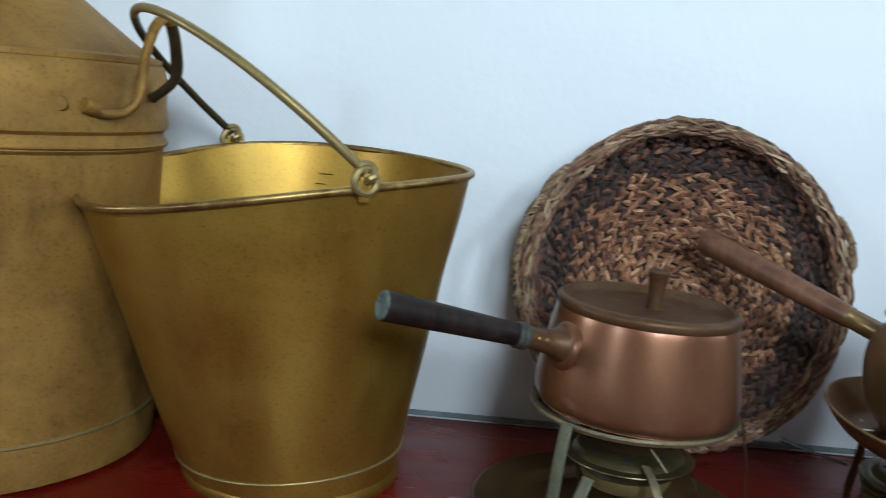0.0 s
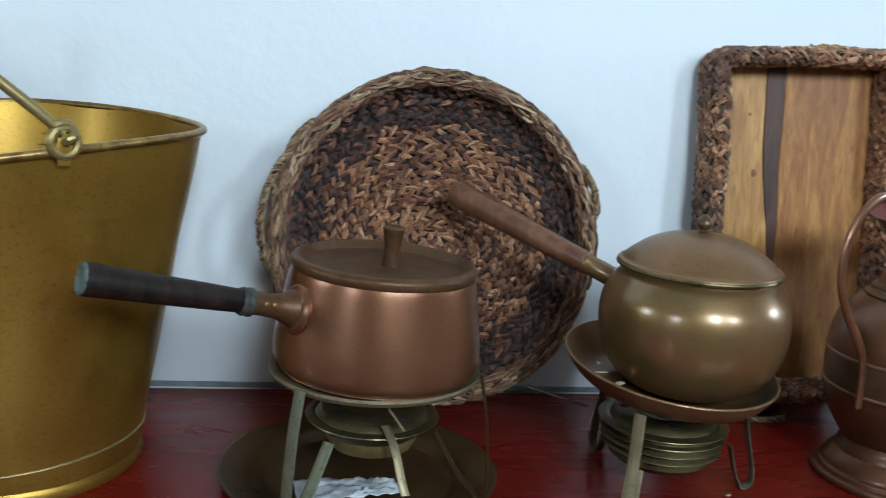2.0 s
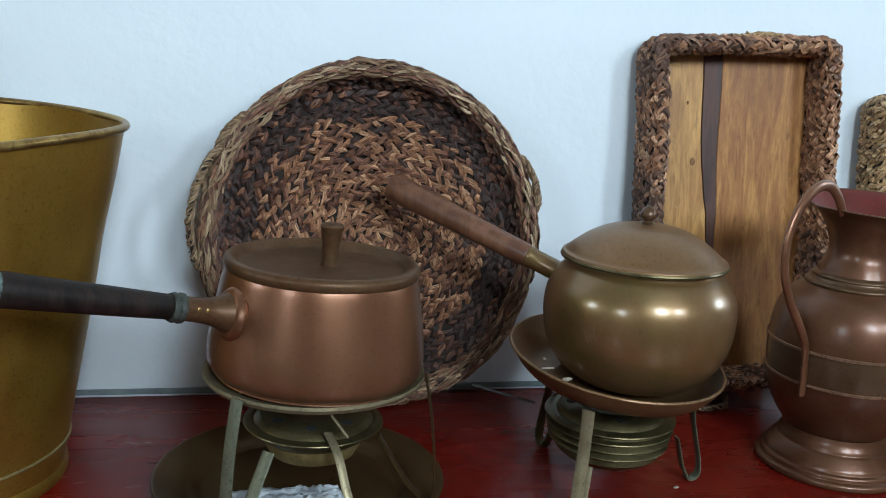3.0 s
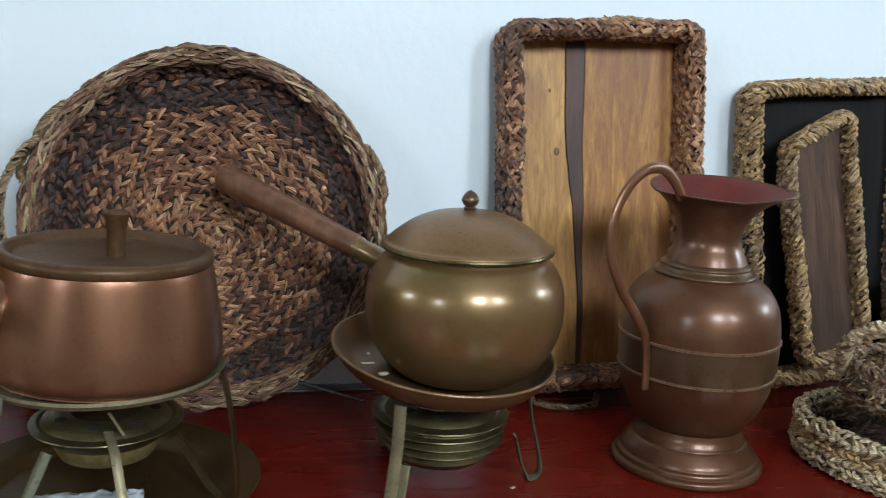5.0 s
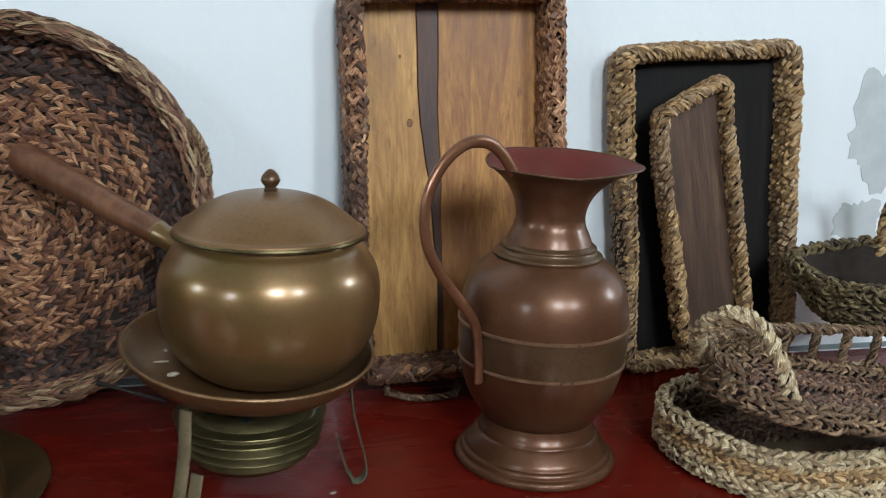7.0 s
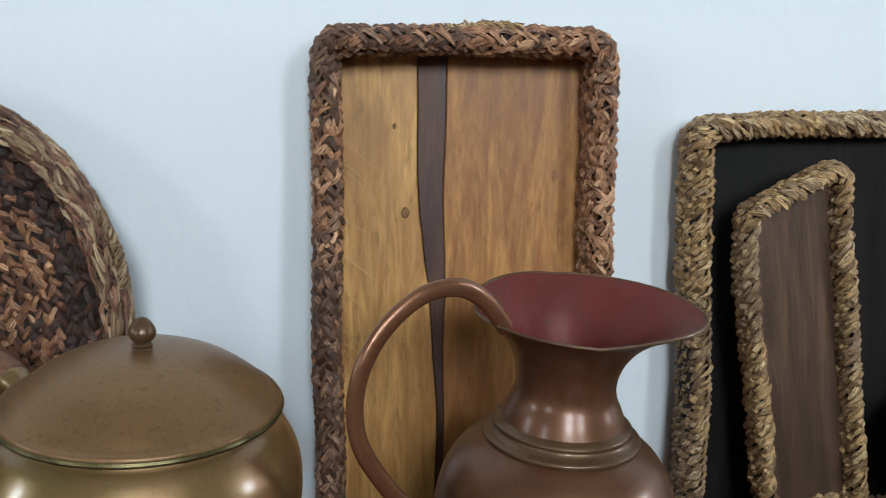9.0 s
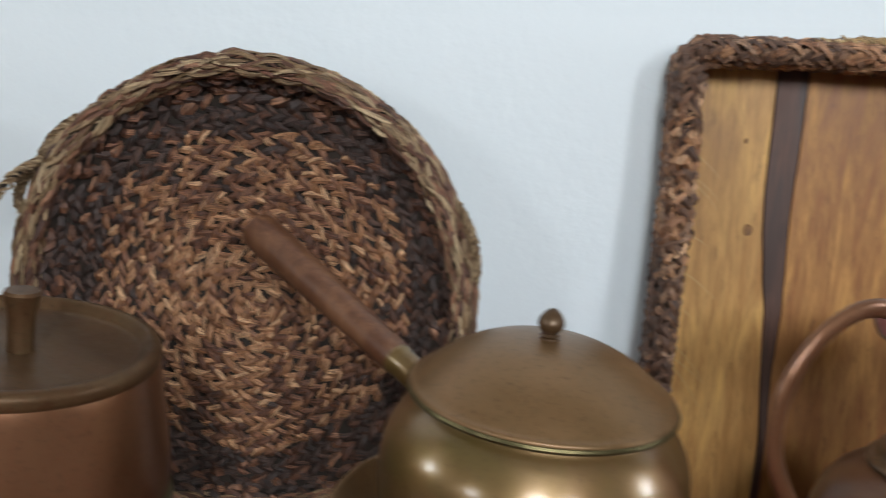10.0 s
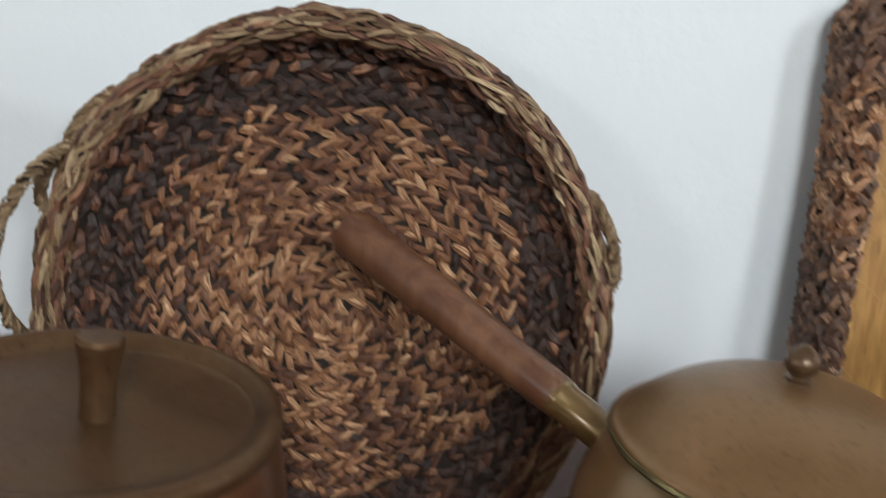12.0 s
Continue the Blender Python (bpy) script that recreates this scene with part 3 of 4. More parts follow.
# ---- milk churn ----
def build_churn():
    t = thing("milk_churn", (-0.545, 0.86, TOP), "large dull gold-painted metal milk churn", "milk churn")
    prof = [(0.19, 0.0), (0.203, 0.004), (0.205, 0.05), (0.204, 0.054), (0.206, 0.20), (0.208, 0.352), (0.212, 0.356), (0.212, 0.362), (0.209, 0.366), (0.209, 0.372), (0.213, 0.376),
            (0.213, 0.384), (0.211, 0.40), (0.212, 0.43), (0.208, 0.445), (0.200, 0.452), (0.197, 0.455), (0.185, 0.465), (0.150, 0.492), (0.115, 0.520), (0.098, 0.545), (0.092, 0.57),
            (0.092, 0.61), (0.103, 0.635), (0.106, 0.64), (0.102, 0.642), (0.088, 0.61), (0.0, 0.60)]
    part("body", lathe(prof, 96, 0.008, 3.0), M_CHURN, t)
    for z, r in ((0.052, 0.2055), (0.359, 0.2125)):
        part("band", lathe([(r - 0.002, z - 0.003), (r + 0.0015, z), (r - 0.002, z + 0.003)], 96), M_CUP if z < 0.1 else M_CHURN, t, "worn raised hoop")
    part("shoulder_seam", lathe([(0.196, 0.447), (0.205, 0.449), (0.205, 0.455), (0.196, 0.458)], 96, 0.006), M_CHURN, t)
    for s in (1, -1):
        pts = [(0.186, -0.106, 0.403), (0.192, -0.096, 0.396), (0.208, -0.080, 0.397), (0.220, -0.070, 0.412), (0.223, -0.066, 0.440), (0.228, -0.064, 0.470), (0.234, -0.056, 0.492), (0.240, -0.040, 0.496), (0.242, -0.024, 0.470), (0.238, -0.014, 0.435), (0.212, -0.012, 0.412)]
        path = soft([(s * x, s * y, z) for x, y, z in pts], 5)
        h = part("carrying_handle", tube(path[:37], 0.0066, 12, 0.8), M_CHURN, t, "bent iron carrying handle")
        # the handle's second half; the shade of its inner side is painted on
        part("handle_strap", tube(path[36:], 0.0068, 12, 0.8), M_SHADEDARM, h, "far arm of the handle, coloured as its shaded inner side")
        part("handle_plate", along(Vector((s * 0.182, s * -0.112, 0.404)), Vector((s * 0.200, s * -0.09, 0.396)), lathe([(0.0, 0.0), (0.008, 0.0), (0.009, 0.008), (0.0065, 0.016), (0.0, 0.017)], 14)), M_CHURN, h)
    part("rivet", lathe([(0.0, 0.0), (0.008, 0.0), (0.007, 0.004), (0.0, 0.005)], 12, shape=lambda x, y, z: (0.166 + x, -0.128 - z, 0.404 + y)), M_CHURN, t)
    return t


build_churn()


# ---- fondue stands and pots ----
def hairpin(angle, r_top, z_top, r_foot, r_in, z_in, bow=0.0):
    ca, sa = math.cos(radians(angle)), math.sin(radians(angle))
    prof = [(r_top, z_top), (r_top + 0.35 * (r_foot - r_top) + bow, z_top * 0.66), (r_foot + bow * 0.4, z_top * 0.25), (r_foot + 0.001, 0.010), (r_foot - 0.004, 0.0022), (r_foot - 0.011, 0.0020),
            (r_foot - 0.0135, 0.008), (0.35 * r_in + 0.65 * (r_foot - 0.0135), 0.35 * z_in), (r_in, z_in)]
    return soft([(r * ca, r * sa, z) for r, z in prof], 5), (-sa, ca, 0)


def burner(parent, z, r, ribs, low):
    """A spirit burner: ribbed lid with air holes, pan and cup."""
    prof = [(0.0, z - 0.003), (0.028, z - 0.003), (0.031, z - 0.001), (0.034, z - 0.002), (0.050, z - 0.003), (0.054, z - 0.005), (0.057, z - 0.009), (0.060, z - 0.008)]
    zz = z - 0.008
    for k in range(ribs):
        prof += [(r - 0.007 - 0.001 * k, zz), (r - 0.0005 - 0.002 * k, zz - 0.0018), (r - 0.002 * k, zz - 0.0028), (r - 0.0008 - 0.002 * k, zz - 0.0036), (r - 0.009 - 0.002 * k, zz - 0.0052)]
        zz -= 0.009
    prof += [(r * 0.80, zz - 0.004), (r * 0.70, low)]
    b = part("burner", lathe(prof, 64, 0.006, z), M_BURNER, parent, "green-tarnished ribbed brass spirit burner")
    for k in range(7):
        a = 2 * math.pi * k / 7 + radians(262)
        x0, y0 = 0.0415 * math.cos(a), 0.0415 * math.sin(a)
        part("air_hole", lathe([(0.0, 0.0), (0.0054, 0.0), (0.0054, 0.0012), (0.0, 0.0013)], 12, shape=lambda x, y, q: (x0 + x, y0 + y, z - 0.0033 + q)), M_HOLE, b, "dark round air hole")
    return b


def build_stand_one():
    t = thing("fondue_stand", (0.211, 0.742, 0.016), "brass fondue stand with bent strip legs and spirit burner", "fondue stand", "fondue stands")
    part("ring", lathe([(0.088, 0.1215), (0.1015, 0.1235), (0.1045, 0.1275), (0.1040, 0.1305), (0.1005, 0.1280), (0.088, 0.1250)], 96, closed=True), M_STRIP, t, "pale brass ring under the pot")
    for ang, m in ((227, M_STRIPGREEN), (345, M_DISH), (105, M_DISH)):
        path, side = hairpin(ang, 0.106, 0.130, 0.118, 0.064, 0.066, 0.004)
        part("leg", strip(path, 0.0135, 0.0022, side), m, t)
    burner(t, 0.088, 0.067, 1, 0.062)
    part("fuel_cup", lathe([(0.047, 0.070), (0.046, 0.056), (0.041, 0.047), (0.030, 0.044), (0.0, 0.043)], 64), M_CUP, t, "yellow brass fuel cup")
    part("lever", strip(soft([(0.008, -0.058, 0.088), (0.016, -0.078, 0.074), (0.022, -0.094, 0.050), (0.026, -0.100, 0.038)], 5), 0.008, 0.0018, (1, 0.2, 0)), M_STRIP, t, "flat brass lever of the burner")
    part("wire", tube([(0.010, -0.066, 0.108), (0.024, -0.080, 0.092)], 0.0013, 8), M_STRIP, t)
    return t


def build_pot_one():
    t = thing("copper_saucepan", (0.211, 0.742, 0.1425), "brown copper fondue saucepan with dark wooden handle on its stand", "saucepan", rot=(0, 2.2, 0))
    prof = [(0.0, 0.0), (0.085, 0.0), (0.094, 0.003), (0.0995, 0.009), (0.1015, 0.020), (0.1005, 0.036), (0.0960, 0.065), (0.0912, 0.092), (0.0892, 0.100), (0.0870, 0.101), (0.0870, 0.098), (0.0, 0.096)]
    part("body", lathe(soft(prof[:9], 4) + [Vector(p) for p in prof[9:]], 96, 0.003, 1.0), M_COPPER, t)
    lid = part("lid", lathe(soft([(0.0, 0.1035), (0.05, 0.1032), (0.074, 0.1035), (0.0785, 0.106), (0.083, 0.1105), (0.0875, 0.1105), (0.0905, 0.107), (0.0905, 0.102), (0.0885, 0.0985), (0.086, 0.098)], 4), 96, 0.003, 5.0), M_COPPERLID, t, "tarnished recessed copper lid")
    part("knob", lathe([(0.0, 0.102), (0.0085, 0.102), (0.0078, 0.110), (0.0082, 0.124), (0.0105, 0.138), (0.0112, 0.1405), (0.0100, 0.1425), (0.0, 0.143)], 32, shape=lambda x, y, z: (x + 0.006, y, z)), M_COPPERLID, lid, "tapered knob")
    a, b = Vector((-0.1231, -0.069, 0.0769)), Vector((-0.2494, -0.133, 0.1050))
    d = (b - a).normalized()
    root = a - d * 0.052
    part("socket", along(root, a, lathe(soft([(0.021, 0.0), (0.0175, 0.010), (0.0125, 0.022), (0.0108, 0.036), (0.0105, 0.054)], 4), 40)), M_COPPERLID, t, "copper handle socket")
    part("collar_plate", along(root + d * 0.002, a, lathe([(0.024, -0.002), (0.0245, 0.002), (0.021, 0.006), (0.017, 0.0075)], 40)), M_COPPER, t)
    for k in (0.030, 0.038):
        q = root + d * k + Vector((0.35, -0.85, 0.25)).normalized() * 0.0108
        part("rivet", along(q, q + Vector((0.35, -0.85, 0.25)), lathe([(0.0, -0.001), (0.0022, -0.001), (0.0020, 0.0008), (0.0, 0.0012)], 12)), M_BEAD, t, "small brass rivet")
    part("ferrule", along(a - d * 0.003, b, lathe([(0.0108, 0.0), (0.0128, 0.001), (0.0132, 0.004), (0.0120, 0.006), (0.0130, 0.009), (0.0118, 0.012), (0.0105, 0.012)], 32)), M_FERRULE, t, "grey-green corroded ferrule")
    h = part("handle", along(a + d * 0.006, b, lathe([(0.0100, 0.0), (0.0108, 0.002), (0.0122, 0.05), (0.0138, 0.120), (0.0142, 0.134), (0.0136, 0.138), (0.0, 0.138)], 12)), M_DARKWOOD, t, "dark faceted wooden handle")
    part("end_cap", along(a + d * 0.1435, b + d * 0.02, lathe([(0.0135, 0.0), (0.0132, 0.002), (0.0105, 0.0028), (0.0085, 0.0016), (0.0, 0.0016)], 32)), M_VERDIGRIS, h, "pale green corroded end cap")
    return t


def build_dish():
    t = thing("brass_dish", (0.203, 0.785, TOP), "round brown brass dish under the fondue stand", "dish")
    part("plate", lathe(soft([(0.0, 0.0), (0.09, 0.0), (0.105, 0.002), (0.118, 0.010), (0.140, 0.014), (0.146, 0.0155), (0.147, 0.017), (0.145, 0.0178), (0.138, 0.0165), (0.116, 0.0125), (0.103, 0.005), (0.088, 0.003), (0.0, 0.003)], 4), 96, 0.003, 2.0), M_DISH, t)
    return t


def build_label():
    bm = bmesh.new()
    nx, ny = 22, 14
    grid = [[bm.verts.new((0.105 * (i / nx - 0.5), 0.05 * (j / ny - 0.5) * (1 - 0.35 * i / nx), 0.004 + 0.006 * abs(noise.noise(Vector((i * 0.35, j * 0.4, 2)))) + 0.004 * noise.noise(Vector((i * 0.9, j * 0.8, 5))))) for j in range(ny + 1)] for i in range(nx + 1)]
    for i in range(nx):
        for j in range(ny):
            bm.faces.new((grid[i][j], grid[i + 1][j], grid[i + 1][j + 1], grid[i][j + 1]))
    ob = part("crumpled_wrapper", bm, M_FOIL)
    ob.modifiers.new("thick", "SOLIDIFY").thickness = 0.0006
    ob.matrix_world = pose(0.189, 0.743, 0.006, 0, 0, 6)
    return tagged(ob, "crumpled silvery plastic wrapper lying in the dish", "wrapper")


build_dish()
build_label()
build_stand_one()
build_pot_one()


def build_stand_two():
    t = thing("fondue_stand", (0.5295, 0.770, TOP), "brass fondue stand with dished tray and spirit burner", "fondue stand", "fondue stands")
    tilt = lambda x, y, z: (x, y, z - 0.060 * x + 0.10 * y - 0.002)
    part("tray", lathe(soft([(0.0, 0.121), (0.06, 0.121), (0.085, 0.124), (0.100, 0.134), (0.110, 0.1465), (0.1125, 0.1475), (0.1125, 0.1458), (0.103, 0.132), (0.088, 0.1215), (0.06, 0.1185), (0.0, 0.1185)], 4), 96, 0.004, 8.0, tilt), M_TRAY, t, "dished brass tray with bright rim")
    part("tray_rim", tube([tilt(0.1122 * math.cos(2 * math.pi * k / 96), 0.1122 * math.sin(2 * math.pi * k / 96), 0.1472) for k in range(96)], 0.0017, 8, loop=True), M_BRASSLID, t)
    for ang, m, rt in ((233, M_STRIP, 0.094), (-3, M_STRIPGREEN, 0.092), (112, M_BURNER, 0.094)):
        path, side = hairpin(ang, rt, 0.128 if ang == 112 else 0.114, 0.108, 0.080, 0.050, -0.002)
        part("leg", strip(path, 0.0125, 0.0022, side), m, t)
    burner(t, 0.090, 0.070, 4, 0.036)
    part("pan", lathe([(0.048, 0.040), (0.044, 0.033), (0.030, 0.030), (0.0, 0.030)], 48), M_BURNER, t)
    part("snuffer_handle", tube([(-0.075, 0.03, 0.080), (-0.115, 0.045, 0.088), (-0.140, 0.055, 0.093)], lambda w: 0.0016 + 0.0012 * (w > 0.95), 8), M_IRON, t, "thin dark snuffer wire")
    return t


def build_pot_two():
    t = thing("brass_saucepan", (0.5475, 0.766, 0.1195), "round olive-brown brass fondue pot with reddish wooden handle", "saucepan")
    prof = [(0.0, 0.0), (0.050, 0.001), (0.066, 0.006), (0.083, 0.022), (0.0950, 0.046), (0.0990, 0.074), (0.0962, 0.098), (0.0865, 0.116), (0.0785, 0.125), (0.0765, 0.131), (0.0755, 0.131), (0.0755, 0.127), (0.0, 0.123)]
    part("body", lathe(soft(prof[:10], 5) + [Vector(p) for p in prof[10:]], 96, 0.002, 4.0), M_BRASS, t)
    lid = part("lid", lathe(soft([(0.076, 0.129), (0.0815, 0.1285), (0.0845, 0.131), (0.0840, 0.1345), (0.0800, 0.1365), (0.073, 0.143), (0.056, 0.155), (0.036, 0.1635), (0.016, 0.1665), (0.0, 0.167)], 5), 96, 0.002, 6.0), M_BRASSLID, t, "domed brown brass lid")
    part("lid_lip", tube([(0.0838 * math.cos(2 * math.pi * k / 96), 0.0838 * math.sin(2 * math.pi * k / 96), 0.1308) for k in range(96)], 0.0022, 8, loop=True), M_BURNER, lid, "green-tarnished lid edge")
    part("finial", lathe(soft([(0.0140, 0.1620), (0.0125, 0.1652), (0.0072, 0.1664), (0.0056, 0.1678), (0.0064, 0.1692), (0.0048, 0.1706), (0.0070, 0.1732), (0.0083, 0.1762), (0.0080, 0.1788), (0.0066, 0.1818), (0.0042, 0.1846), (0.0020, 0.1862), (0.0, 0.1868)], 3), 32), M_JUGBAND, lid, "dark acorn-shaped brass finial")
    a, b = Vector((-0.099, 0.073, 0.1145)), Vector((-0.231, 0.183, 0.1695))
    d = (b - a).normalized()
    part("socket", along(a - d * 0.050, a, lathe([(0.0135, 0.0), (0.0115, 0.014), (0.0110, 0.046), (0.0122, 0.048), (0.0122, 0.053), (0.0105, 0.055)], 32)), M_BRASS, t, "brass handle socket")
    part("handle", along(a + d * 0.002, b, lathe(soft([(0.0110, 0.0), (0.0125, 0.003), (0.0135, 0.05), (0.0152, 0.120), (0.0163, 0.165), (0.0164, 0.180), (0.0158, 0.1835), (0.0140, 0.1848), (0.0, 0.185)], 4), 32)), M_REDWOOD, t, "reddish-brown turned wooden handle")
    return t


build_stand_two()
build_pot_two()


# ---- copper jug ----
def build_jug():
    t = thing("copper_jug", (0.823, 0.792, TOP), "dark red-brown copper jug with flared lip and long curved handle", "jug")

    def lip(x, y, z):
        w = min(max((z - 0.262) / 0.045, 0), 1)
        a = math.atan2(y, x)
        k = max(0, math.cos(a - radians(-2))) ** 3
        r = math.hypot(x, y)
        f = 1 + w * w * (0.37 * k - 0.03 * math.sin(a) ** 2)
        return (x * f, y * f, z + w * w * (0.002 * k + 0.014 * math.sin(a) * (math.sin(a) > 0) - 0.004 * (1 - abs(math.cos(a)))))

    foot = [(0.066, 0.001), (0.080, 0.0), (0.0832, 0.002), (0.0834, 0.006), (0.0815, 0.0085), (0.0785, 0.0095), (0.0780, 0.0125), (0.0765, 0.0150), (0.0740, 0.0158), (0.0725, 0.0200), (0.068, 0.0265), (0.0635, 0.0320), (0.0615, 0.0335), (0.0605, 0.0370), (0.0580, 0.0425), (0.0565, 0.049)]
    part("foot", lathe(soft(foot, 3), 96, 0.003), M_JUG, t, "stepped copper foot")
    part("lower_body", lathe(soft([(0.0560, 0.049), (0.0620, 0.056), (0.0730, 0.074), (0.0805, 0.094), (0.0840, 0.113)], 5), 96, 0.002), M_JUG, t)
    part("middle_band", lathe(soft([(0.0840, 0.113), (0.0858, 0.132), (0.0855, 0.151)], 5), 96, 0.002), M_JUGBAND, t, "greyish brown middle band")
    part("upper_body", lathe(soft([(0.0855, 0.151), (0.0845, 0.168), (0.0800, 0.188), (0.0705, 0.204), (0.0590, 0.214), (0.052, 0.218)], 5), 96, 0.002), M_JUG, t)
    for z, r in ((0.113, 0.0844), (0.151, 0.0860)):
        part("raised_line", lathe([(r - 0.002, z - 0.0026), (r + 0.0014, z - 0.0012), (r + 0.0014, z + 0.0010), (r - 0.002, z + 0.002)], 96), M_JUGLINE, t)
    part("collar", lathe(soft([(0.052, 0.2165), (0.0545, 0.2175), (0.0545, 0.2205), (0.0500, 0.223), (0.0478, 0.226), (0.0480, 0.2285), (0.0430, 0.232)], 3), 96), M_JUGBAND, t)
    neck = [(0.0435, 0.231), (0.0400, 0.240), (0.0355, 0.250), (0.0345, 0.260), (0.0375, 0.274), (0.0450, 0.288), (0.0570, 0.300), (0.0665, 0.3065)]
    part("neck", lathe(soft(neck, 5), 96, 0.002, 0.0, lip), M_JUG, t)
    inner = [(0.0662, 0.3072), (0.0560, 0.3018), (0.0430, 0.289), (0.0350, 0.274), (0.0320, 0.260), (0.0330, 0.250), (0.038, 0.235), (0.0, 0.225)]
    part("mouth_lining", lathe(soft(inner, 5), 96, 0.002, 0.0, lip), M_RED, t, "red oxide coloured inside of the lip")
    part("lip_edge", tube([lip(0.0664 * math.cos(2 * math.pi * k / 96), 0.0664 * math.sin(2 * math.pi * k / 96), 0.3069) for k in range(96)], 0.0011, 6, loop=True), M_JUGBAND, t)
    ca, sa = math.cos(radians(208)), math.sin(radians(208))
    prof = [(0.058, 0.3035), (0.074, 0.322), (0.096, 0.3345), (0.124, 0.333), (0.151, 0.314), (0.166, 0.285), (0.164, 0.250), (0.143, 0.215), (0.116, 0.185), (0.0975, 0.160), (0.0915, 0.130), (0.0895, 0.102)]
    side = Vector((-sa, ca, 0))
    path = [Vector((r * ca, r * sa, z)) for r, z in soft(prof, 6)]
    part("handle", tube(path, lambda w: 0.0061 - 0.0008 * w, 14, 0.62, side), M_JUGARM, t, "long S-curved copper handle")
    return t


build_jug()


# ---- baskets and trays ----
def leaning(name, at, back, roll, label, category, group="", yaw=0):
    ob = new(name)
    ob.empty_display_size = 0.05
    ob.matrix_world = pose(*at, 0, 0, yaw) @ pose(0, 0, 0, 90 - back, 0, 0) @ pose(0, 0, 0, 0, 0, roll)
    return tagged(ob, label, category, group)


def wobble(k, seed):
    def f(v):
        q = Vector((v.x * 9 + seed, v.y * 9, v.z * 9))
        return v + noise.noise_vector(q) * k
    return f


def build_round_tray():
    t = leaning("round_basket_tray", (0.2955, 0.997, 0.2240), 8, 0, "round plaited straw tray with dark ring, leaning on the wall", "basket tray")
    uneven = wobble(0.005, 2.0)
    warp = lambda v: uneven(Vector((v.x * 0.984, v.y * 0.996, v.z)))
    shape = (0.0, 0.0, 0.0)
    core = [(0.002, -0.003), (0.165, -0.003), (0.180, 0.004), (0.1865, 0.020), (0.189, 0.036), (0.196, 0.042), (0.2025, 0.036), (0.204, 0.018), (0.200, -0.004), (0.186, -0.011), (0.002, -0.011)]
    part("core", swept(shape, core, warp, close=True), M_GAPSHADE, t)
    light, mid, dark = [], [], []

    def spiral(v):
        """The coil's middle lies a little below and beside the tray's."""
        k = max(0.0, 1 - v.length / 0.17)
        return warp(v + Vector((0.007, -0.012, 0)) * k)

    for f in plait(shape, [(0.003, 0.0), (0.168, 0.0)], 0.0064, 0.0112, 29, 1.04, 0.50, spiral):
        r = math.hypot(f[0].x, f[0].y) + 0.010 * noise.noise(f[0] * 14)
        pick = RNG.random()
        if r > 0.145:
            (dark if pick < 0.86 else mid).append(f)
        elif r > 0.090:
            (dark if pick < 0.05 + 5 * max(0, r - 0.120) else mid if pick < 0.55 else light).append(f)
        else:
            (light if pick < 0.70 else mid).append(f)
    for f in plait(shape, [(0.168, 0.0), (0.182, 0.006), (0.188, 0.022)], 0.0085, 0.013, 24, 1.05, 1.3, warp):
        (dark if RNG.random() < 0.6 else mid).append(f)
    straw("dark_ring", dark, S_DARK, t, "charcoal-coloured ring of plaited straw")
    straw("brown_weave", mid, S_BROWN, t, "brown plaited straw")
    straw("tan_centre", light, S_TAN, t, "tan plaited straw centre")
    rim = plait(shape, [(0.188, 0.020), (0.1895, 0.038), (0.196, 0.0445), (0.203, 0.038), (0.2055, 0.018), (0.201, -0.006)], 0.0046, 0.019, 9, 1.1, 0.6, warp)
    straw("rim", [f for f in rim if RNG.random() < 0.85], S_RIM, t, "plaited straw rim")
    straw("rim_shade", plait(shape, [(0.188, 0.022), (0.1895, 0.038), (0.196, 0.0435), (0.203, 0.037), (0.205, 0.016), (0.200, -0.006)], 0.0050, 0.018, 10, 1.1, 0.7, warp), S_BROWN, t)
    for c0, span, grow, out in ((146, 8, 0.006, 0.002), (171, 20, 0.008, 0.044), (159, 6, 0.007, 0.004), (20, 9, 0.004, 0.004)):
        path = []
        for k in range(25):
            a, w = radians(c0 - span + 2 * span * k / 24), math.sin(math.pi * k / 24) ** 0.6
            r = 0.203 + grow * w
            path.append(Vector((r * math.cos(a), r * math.sin(a), 0.036 + out * w)))
        h = part("loop_handle", tube(path, 0.0022, 8), M_GAPSHADE, t, "twisted straw loop handle")
        straw("handle_plait", rope(path, 0.0030 if span < 15 else 0.0036, 0.0105, 0.9), S_RIM, h)
    return t


def seam(x0, x1, b, seed, k=0.0045):
    """An uneven joint between boards, from the bottom (x0) to the top (x1)."""
    n = 24
    return [(x0 + (x1 - x0) * i / n + k * noise.noise(Vector((seed, 5 * i / n, 0))) + 0.4 * k * noise.noise(Vector((seed, 17 * i / n, 4))), -b + 2 * b * i / n) for i in range(n + 1)]


def between(left, right):
    return right + left[::-1]


def prism(poly, z0, z1):
    bm = bmesh.new()
    a = [bm.verts.new((x, y, z0)) for x, y in poly]
    b = [bm.verts.new((x, y, z1)) for x, y in poly]
    n = len(poly)
    bm.faces.new(a)
    bm.faces.new(b)
    for i in range(n):
        bm.faces.new((a[i], a[(i + 1) % n], b[(i + 1) % n], b[i]))
    bmesh.ops.recalc_face_normals(bm, faces=bm.faces)
    bmesh.ops.bevel(bm, geom=bm.edges[:], offset=0.0008, segments=1, affect="EDGES")
    return bm


